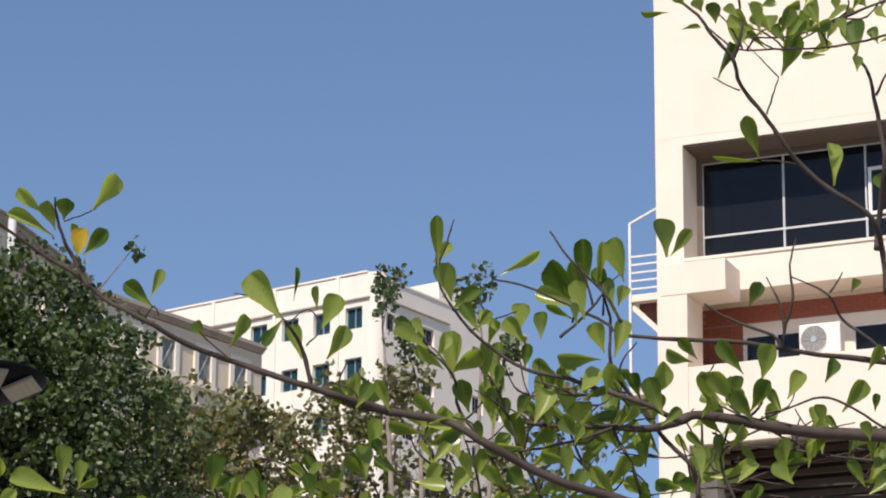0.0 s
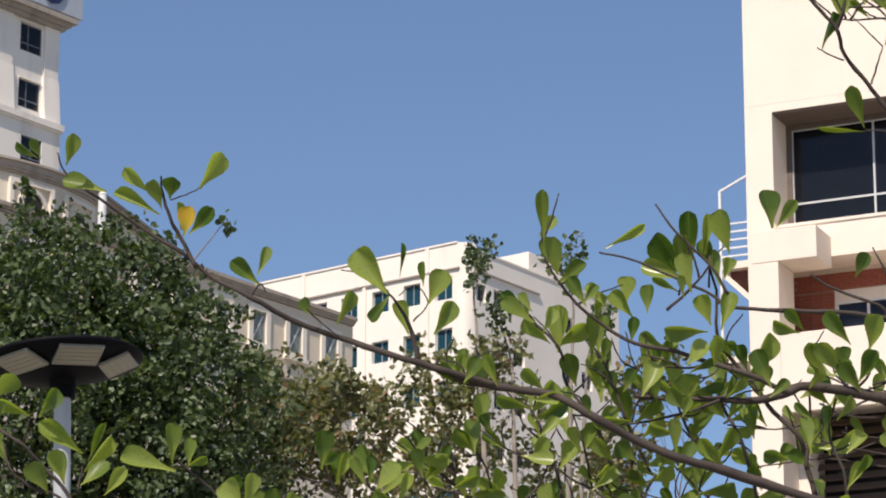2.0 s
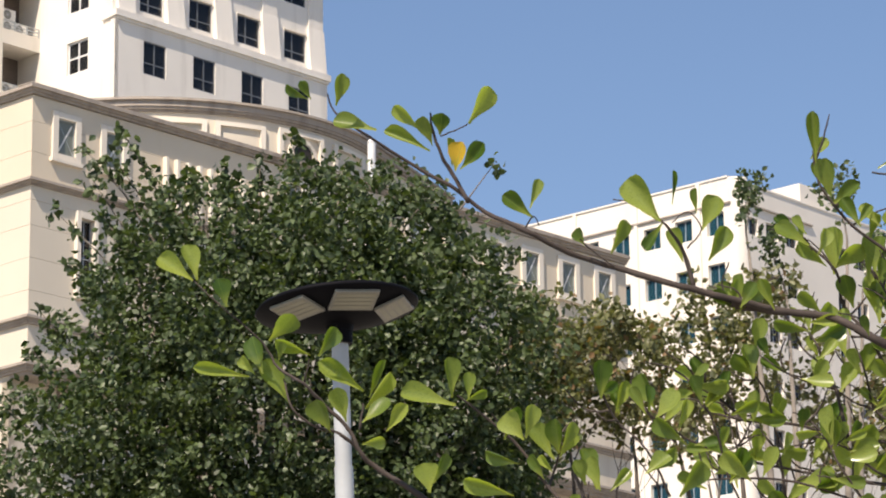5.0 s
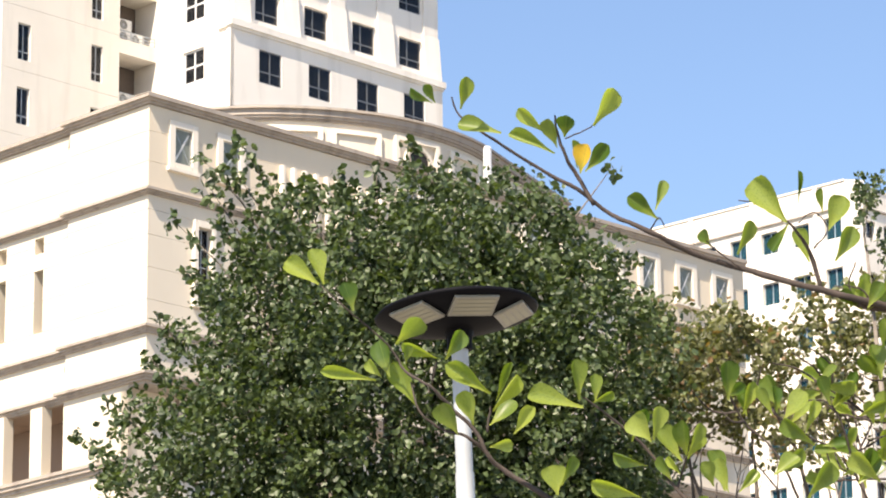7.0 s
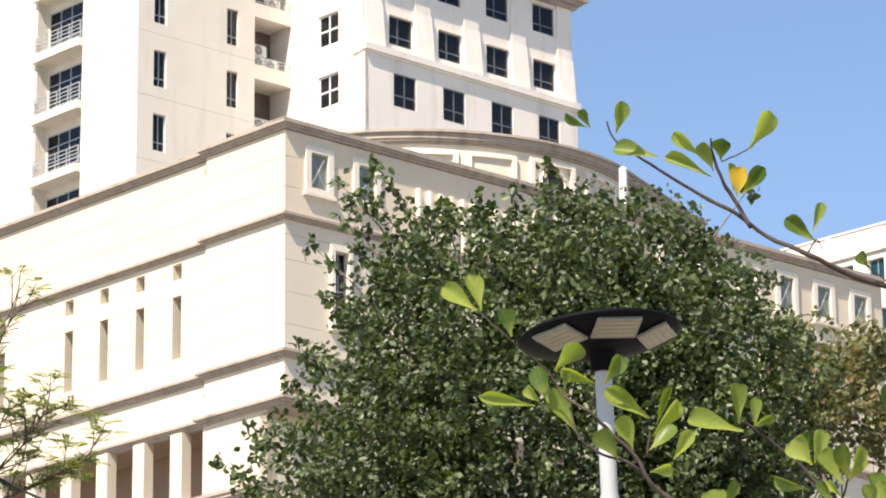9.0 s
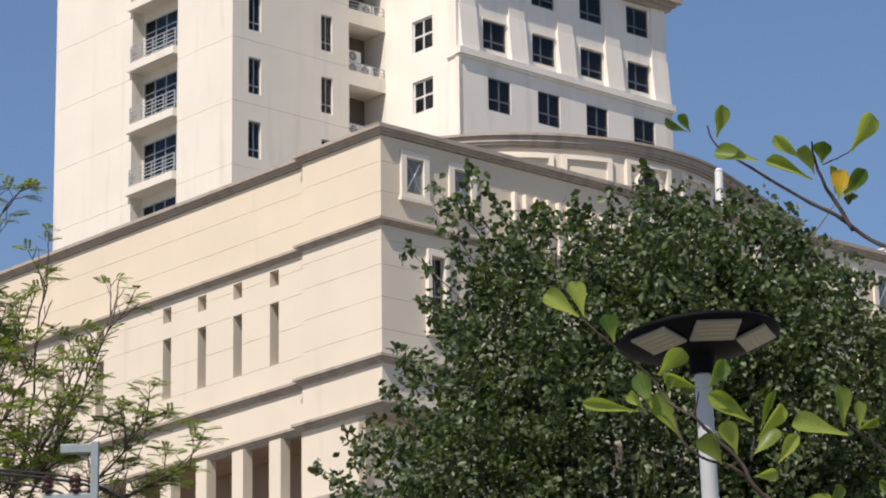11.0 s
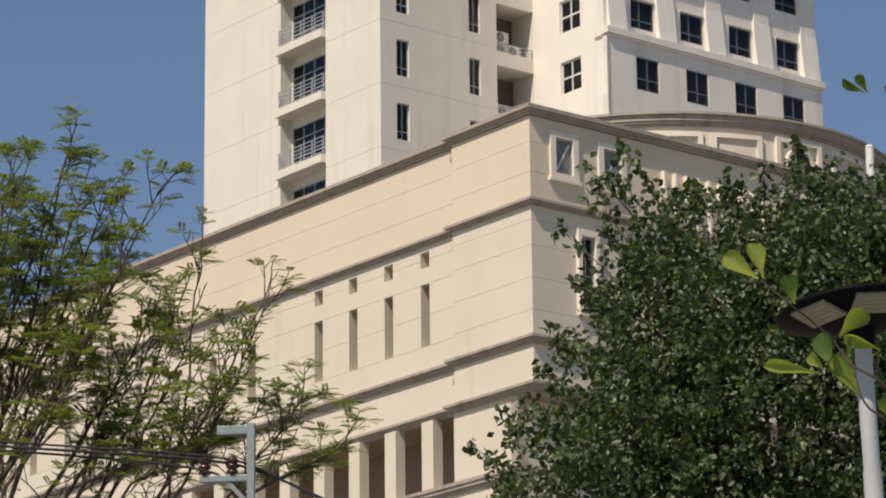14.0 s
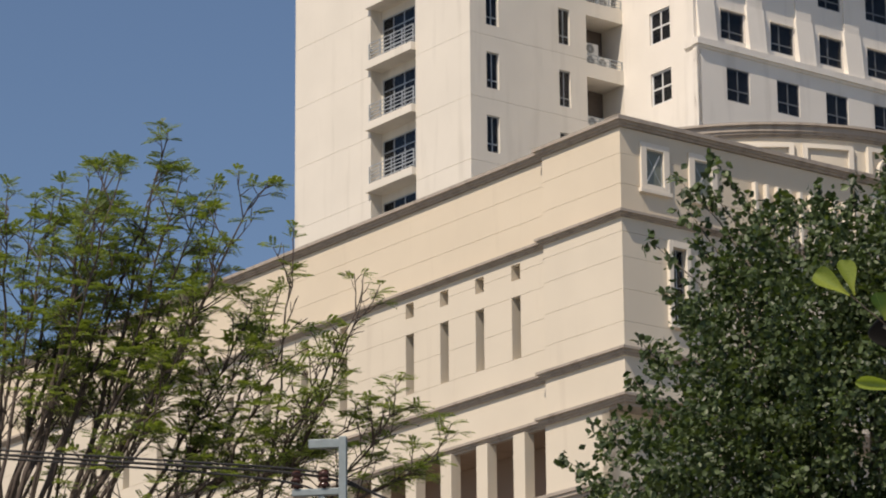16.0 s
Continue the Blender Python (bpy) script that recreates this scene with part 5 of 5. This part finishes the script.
limb(15, 0.23, 0.10, 0, (71.9, 13.6), (71.2, 10.5), (71.6, 6.4), (70.7, 2.3), (70.5, 0.2))
limb(15, 0.20, 0.10, 0, (68.7, 8.9), (70.3, 5.4), (70.8, 2.3))
limb(15, 0.23, 0.10, 0, (71.8, 9.0), (76.0, 7.1), (78.1, 4.1), (81.3, 1.6), (84.0, -0.9))
limb(15, 0.15, 0.10, 0, (78.0, 9.7), (76.1, 7.2))
limb(5, 0.22, 0.12, 0, (34.4, 7.4), (38.5, 6.6), (43.0, 4.7), (47.8, 2.6), (48.6, 1.6))
limb(5, 0.20, 0.12, 0, (41.0, 13.3), (43.4, 10.0), (47.5, 6.1), (49.6, 2.7))
limb(0, 0.20, 0.10, 3, (47.1, 7.3), (46.5, 5.5), (44.5, 3.0), (42.1, 0.7))
limb(10, 0.25, 0.15, 8, (49.6, -10.0), (50.4, -11.4), (51.7, -13.9), (53.4, -18.2), (54.5, -21.9))
limb(10, 0.25, 0.15, 5, (60.3, -9.1), (60.5, -11.7), (60.3, -14.2), (60.0, -18.0))
limb(10, 0.23, 0.13, 5, (63.8, -9.5), (62.9, -13.6), (64.5, -17.9), (65.2, -21.6))
limb(20, 0.18, 0.13, 6, (63.2, -10.4), (66.4, -11.8), (72.7, -12.2), (76.9, -12.7), (84.8, -13.4), (92.7, -14.2))
limb(20, 0.15, 0.10, 6, (65.9, -13.9), (71.7, -14.5), (78.5, -13.0), (84.8, -13.9))
limb(20, 0.15, 0.10, 6, (69.5, -9.7), (74.2, -11.6), (80.1, -13.5), (85.4, -17.5))
limb(20, 0.15, 0.10, 6, (61.3, -15.1), (67.6, -15.9), (74.4, -16.8), (82.2, -16.1), (87.5, -17.5))
limb(10, 0.18, 0.10, 6, (61.7, -6.6), (64.2, -7.5), (67.3, -8.4), (73.9, -5.7), (77.5, -6.1), (82.7, -9.0))
limb(10, 0.20, 0.13, 0, (67.5, -3.6), (67.3, -6.4), (65.8, -8.7))
limb(10, 0.25, 0.15, 10, (26.0, -0.1), (30.1, -4.0), (31.3, -8.5), (34.4, -12.4), (37.1, -18.7))
limb(10, 0.20, 0.13, 10, (34.7, -4.3), (36.8, -8.3), (38.2, -12.3), (41.2, -18.6))
limb(10, 0.20, 0.13, 10, (45.4, -7.1), (44.5, -10.1), (46.1, -14.1), (49.8, -18.3))
limb(10, 0.35, 0.18, 0, (54.9, 42.7), (58.2, 40.0), (60.0, 37.6), (62.6, 34.9), (63.8, 31.7), (66.7, 28.3), (68.9, 25.5), (71.2, 22.7), (74.8, 19.7), (79.9, 16.5), (81.9, 12.1), (82.5, 7.1))
limb(10, 0.25, 0.14, 0, (63.3, 42.7), (63.8, 40.9), (63.6, 37.7), (62.7, 34.7))
limb(10, 0.11, 0.07, 0, (60.5, 32.5), (62.0, 31.8), (63.8, 31.1))
limb(10, 0.14, 0.07, 0, (68.5, 32.9), (67.7, 30.4), (67.0, 28.3))
limb(10, 0.09, 0.06, 0, (64.3, 37.0), (66.2, 35.0), (68.5, 32.9))
limb(10, 0.11, 0.07, 0, (66.5, 22.8), (68.7, 22.7), (70.8, 22.5))
limb(12, 0.39, 0.18, 0, (78.1, 36.1), (79.5, 33.8), (80.6, 31.2), (81.5, 26.8), (81.9, 22.8), (81.8, 16.4), (81.5, 12.5))
limb(12, 0.16, 0.11, 0, (83.0, 35.7), (82.0, 33.9), (80.6, 31.2))
limb(10, 0.16, 0.09, 6, (58.9, 39.0), (61.5, 37.3), (63.6, 36.1), (69.0, 36.2), (74.3, 36.7), (77.9, 37.4), (81.5, 38.4))
limb(10, 0.16, 0.11, 7, (64.3, 37.4), (69.3, 37.8), (72.1, 38.6), (74.3, 39.7), (77.8, 41.1), (82.4, 43.0))
limb(10, 0.14, 0.09, 7, (69.3, 36.3), (70.8, 37.3), (75.0, 39.7), (79.6, 41.9))
leaf(-12.7, 13.7, -10.0, 17.8, 2.2, -3)
leaf(-18.4, 13.1, -21.4, 16.1, 1.6, 0)
leaf(-17.0, 11.3, -17.8, 14.8, 1.8, -1)
leaf(-16.2, 12.6, -15.8, 15.2, 2.2, 1)
leaf(-17.4, 10.7, -22.7, 13.5, 1.6, 1)
leaf(-23.3, 13.1, -28.3, 14.5, 2.0, -4)
leaf(-27.9, 16.0, -26.9, 19.5, 1.7, -5)
leaf(-31.4, 17.1, -32.7, 19.2, 1.2, 3)
leaf(-31.3, 16.9, -33.9, 18.4, 1.0, -2)
leaf(-14.3, 8.2, -13.7, 11.5, 2.2, -3, True)
leaf(-14.0, 8.6, -11.0, 11.6, 2.0, 5)
leaf(-14.8, 8.9, -15.3, 12.2, 0.9, -0)
leaf(-5.5, 2.7, -9.1, 5.4, 2.0, 3)
leaf(-5.8, 3.8, -4.7, 7.2, 1.3, -0)
leaf(0.5, -0.6, -0.6, 1.3, 1.5, 1)
leaf(3.5, -1.6, 5.3, 2.2, 1.6, -3)
leaf(9.4, 2.0, 5.7, 7.0, 3.3, 1)
leaf(10.8, 4.0, 11.2, 8.1, 0.5, 4)
leaf(9.6, 1.9, 7.7, -1.4, 1.4, 0)
leaf(13.6, 2.9, 13.6, 5.9, 0.9, 2)
leaf(14.2, 0.9, 16.2, 4.8, 2.6, 2)
leaf(14.7, -2.6, 17.0, 1.2, 2.2, -4)
leaf(-44.0, -3.8, -47.9, -1.2, 2.2, -12)
leaf(-43.3, -3.8, -44.4, 0.3, 1.9, -14)
leaf(-39.7, -6.8, -40.5, -3.6, 1.9, -17)
leaf(-34.7, -10.6, -31.9, -7.6, 2.3, -20)
leaf(-30.9, -12.5, -34.8, -10.6, 1.5, -11)
leaf(-34.1, -12.9, -33.9, -10.8, 1.1, -15)
leaf(-29.8, -12.6, -27.6, -9.5, 1.9, -13)
leaf(-24.9, -16.7, -29.7, -13.2, 2.2, -11)
leaf(-36.1, -14.5, -37.5, -10.3, 2.4, -13)
leaf(-37.2, -14.6, -38.5, -12.5, 1.4, -11)
leaf(-37.4, -14.7, -43.4, -13.4, 1.5, -16)
leaf(-33.2, -17.9, -36.0, -12.9, 2.6, -12)
leaf(-28.3, -21.0, -29.7, -17.3, 2.7, -16)
leaf(-26.9, -20.2, -27.8, -16.2, 2.3, -11)
leaf(-25.1, -20.3, -21.9, -17.8, 1.9, -11)
leaf(-24.2, -18.3, -21.5, -13.8, 1.5, -19)
leaf(-23.8, -17.2, -21.7, -12.9, 1.0, -19)
leaf(-24.7, -22.3, -22.1, -21.9, 1.5, -18)
leaf(-17.6, -28.4, -18.2, -25.1, 2.9, -10)
leaf(-16.9, -26.9, -15.2, -23.7, 1.3, -16)
leaf(-22.2, -21.2, -19.6, -18.2, 1.7, -14)
leaf(-14.2, -18.2, -20.4, -17.1, 2.1, -17)
leaf(-14.7, -17.4, -15.2, -12.9, 1.8, -15)
leaf(-6.7, -22.2, -8.6, -19.3, 2.9, -16)
leaf(-6.5, -22.0, -5.5, -18.3, 1.8, -16)
leaf(-7.2, -25.0, -11.2, -23.9, 1.5, -14)
leaf(-7.9, -28.6, -13.5, -26.5, 2.0, -14)
leaf(-2.8, -24.3, -3.4, -20.3, 2.0, -11)
leaf(-2.6, -23.8, -1.0, -20.5, 1.4, -13)
leaf(-4.5, -27.1, -6.0, -24.2, 1.3, -11)
leaf(0.1, -27.7, -0.9, -24.9, 1.7, -11)
leaf(1.8, -28.5, 0.7, -24.7, 1.9, -10)
leaf(2.9, -28.3, 5.2, -25.9, 1.4, -13)
leaf(6.8, -26.1, 9.5, -23.9, 1.8, -18)
leaf(10.7, -29.2, 13.3, -25.3, 2.4, -11)
leaf(1.4, -28.7, -0.5, -24.2, 1.9, -5)
leaf(7.2, -26.8, 10.5, -24.2, 1.7, -6)
leaf(11.7, -23.4, 8.5, -20.2, 1.9, -9)
leaf(55.8, 10.8, 55.0, 15.5, 2.9, 12)
leaf(55.6, 10.8, 58.1, 13.9, 1.5, 7)
leaf(46.2, 5.5, 45.8, 12.7, 2.3, 13)
leaf(46.0, 4.5, 41.3, 9.4, 2.9, 11)
leaf(45.3, 4.6, 43.5, 9.8, 2.3, 8)
leaf(45.1, 4.3, 39.6, 6.1, 2.2, 6)
leaf(47.7, 7.0, 48.1, 12.5, 1.3, 14)
leaf(51.1, 7.7, 49.5, 13.0, 2.4, 15)
leaf(49.4, 4.6, 49.9, 7.1, 1.7, 6)
leaf(35.7, 8.0, 40.5, 11.0, 1.2, 13)
leaf(29.7, 4.8, 28.6, 9.2, 1.9, 9)
leaf(27.6, 8.5, 27.3, 14.6, 1.6, 2)
leaf(29.4, 4.6, 28.5, 9.0, 2.3, 3)
leaf(38.5, 1.7, 38.9, 4.7, 2.2, 13)
leaf(39.4, -0.3, 36.8, 2.8, 2.0, 14)
leaf(40.2, 0.3, 40.6, 3.7, 1.6, 5)
leaf(44.7, 2.9, 41.1, 4.5, 1.0, 11)
leaf(47.4, -1.7, 42.1, -1.0, 2.0, 5)
leaf(48.6, -1.0, 47.3, 2.6, 2.2, 12)
leaf(49.4, -1.5, 50.6, 3.2, 2.1, 8)
leaf(53.5, -7.0, 56.5, -2.1, 2.5, 14)
leaf(51.1, -9.1, 49.7, -5.4, 2.3, 15)
leaf(59.1, -1.7, 55.8, -0.7, 1.6, 10)
leaf(60.3, -1.4, 57.9, 1.2, 1.5, 15)
leaf(62.0, -6.6, 59.2, -3.6, 2.4, 8)
leaf(63.7, -6.5, 60.9, -2.7, 2.2, 6)
leaf(63.5, -6.9, 60.4, -5.7, 1.9, 11)
leaf(63.5, -6.0, 64.5, -3.3, 1.3, 5)
leaf(64.8, -3.0, 61.9, 1.0, 1.9, 7)
leaf(67.3, -3.7, 68.8, 0.6, 2.3, 9)
leaf(65.8, 5.1, 67.0, 8.1, 1.8, 11)
leaf(77.5, 7.2, 77.8, 8.9, 1.3, 7)
leaf(69.8, -5.8, 72.1, -2.9, 1.8, 5)
leaf(74.7, -9.3, 74.6, -6.7, 1.8, 14)
leaf(74.8, -3.7, 76.0, -0.8, 1.8, 8)
leaf(78.3, -7.3, 80.9, -3.4, 2.3, 15)
leaf(82.1, -7.2, 82.3, -4.9, 1.0, 14)
leaf(80.2, -2.1, 81.3, 1.1, 1.6, 9)
leaf(30.1, -4.6, 30.2, 1.1, 2.7, 10)
leaf(34.2, -6.0, 33.6, -0.0, 1.6, 10)
leaf(32.4, -8.6, 31.2, -4.5, 2.4, 11)
leaf(35.5, -10.5, 34.9, -4.4, 2.9, 11)
leaf(36.9, -10.4, 35.8, -6.8, 2.0, 11)
leaf(39.1, -12.9, 37.9, -8.3, 2.3, 11)
leaf(34.5, -16.2, 33.7, -13.5, 2.7, 14)
leaf(42.0, -10.3, 41.1, -7.3, 2.0, 10)
leaf(45.9, -10.1, 45.2, -6.9, 3.0, 9)
leaf(50.5, -12.1, 48.7, -9.9, 2.3, 12)
leaf(44.3, -14.1, 40.8, -12.5, 1.5, 7)
leaf(39.5, -17.3, 36.9, -15.2, 2.3, 8)
leaf(52.4, -16.8, 49.3, -16.1, 1.5, 15)
leaf(53.8, -14.5, 53.2, -11.3, 1.5, 10)
leaf(58.0, -16.9, 54.9, -15.8, 1.9, 10)
leaf(70.8, -15.8, 68.2, -13.7, 2.2, 5)
leaf(40.2, -14.7, 42.2, -11.7, 1.8, 9)
leaf(31.5, -14.5, 29.9, -10.6, 2.2, 11)
leaf(44.2, -17.9, 46.1, -14.9, 1.8, 5)
leaf(61.1, -17.8, 58.0, -16.3, 1.7, 11)
leaf(80.6, -16.2, 78.5, -13.2, 1.5, 11)
leaf(64.3, -15.9, 66.8, -13.8, 1.5, 6)
leaf(42.9, -4.1, 40.0, -2.2, 1.7, 11)
leaf(35.5, 1.2, 33.4, 3.7, 1.5, 10)
leaf(37.7, -14.4, 35.6, -11.9, 2.0, 12)
leaf(30.5, -18.5, 32.4, -15.4, 2.2, 9)
leaf(69.1, 33.2, 71.0, 38.1, 2.3, 12)
leaf(61.4, 32.6, 62.0, 37.2, 1.1, 12)
leaf(65.6, 22.8, 63.8, 27.8, 1.9, 5)
leaf(65.8, 22.4, 59.9, 22.8, 0.6, 6)
leaf(75.9, 20.1, 75.7, 25.5, 1.9, 12)
leaf(78.9, 36.3, 78.3, 40.8, 3.0, 15)
leaf(73.9, 37.5, 74.2, 39.7, 1.5, 8)
leaf(64.9, 38.6, 62.3, 40.2, 2.5, 10)
leaf(60.8, 39.1, 60.6, 41.7, 1.7, 11)
leaf(66.9, 38.3, 65.0, 40.5, 1.7, 8)
leaf(66.9, 38.0, 67.7, 40.2, 1.5, 9)
leaf(72.5, 39.9, 71.0, 41.4, 1.7, 8)
leaf(69.8, 38.8, 68.3, 40.0, 1.1, 9)
leaf(72.7, 38.4, 71.6, 39.8, 1.3, 11)
leaf(73.7, 35.6, 70.8, 35.2, 1.0, 8)
leaf(77.8, 33.8, 77.9, 35.8, 1.4, 9)
leaf(82.4, 19.6, 81.0, 21.5, 1.7, 13)
leaf(65.2, 40.8, 67.1, 41.6, 1.3, 5)
leaf(69.3, 41.5, 70.9, 42.2, 1.2, 11)
leaf(75.7, 41.2, 75.3, 42.8, 1.3, 12)
leaf(78.5, 41.6, 77.4, 42.7, 1.6, 8)
leaf(58.5, 40.1, 57.7, 41.7, 1.6, 7)
leaf(56.8, 38.4, 59.1, 38.9, 0.5, 13)
leaf(54.6, 39.9, 51.1, 40.1, 0.6, 7)
leaf(75.9, 37.9, 75.1, 40.0, 1.5, 7)
leaf(80.3, 37.2, 79.5, 39.3, 1.4, 9)
leaf(81.8, 40.7, 80.3, 41.7, 1.4, 12)
leaf(62.8, 39.5, 61.1, 40.8, 1.5, 6)
leaf(56.5, 40.9, 55.4, 42.2, 1.3, 8)
leaf(71.1, 41.4, 72.1, 42.9, 1.4, 8)

# thin bare twigs between the leaves
for a, b, back in GROWTH[::2]:
    turn, size = radians(near_rng.uniform(20, 165)), near_rng.uniform(3, 6.5)
    mid = turn + near_rng.uniform(-0.5, 0.5)
    back += near_rng.uniform(0, 6)
    limb(back, 0.15, 0.07, 0, (a + size * math.cos(turn), b + size * math.sin(turn)), (a + 0.5 * size * math.cos(mid), b + 0.5 * size * math.sin(mid)), (a, b))

# the other leaves along the boughs
for a, b, back in GROWTH:
    turn = radians(near_rng.choice((near_rng.uniform(15, 165), near_rng.uniform(45, 135), near_rng.uniform(-15, 195))))
    size = near_rng.uniform(2.5, 4.8)
    a, b = a + near_rng.uniform(-0.6, 0.6), b + near_rng.uniform(-0.6, 0.6)
    leaf(a, b, a + size * math.cos(turn), b + size * math.sin(turn), size * near_rng.uniform(0.32, 0.54), back + near_rng.uniform(-8, 8))
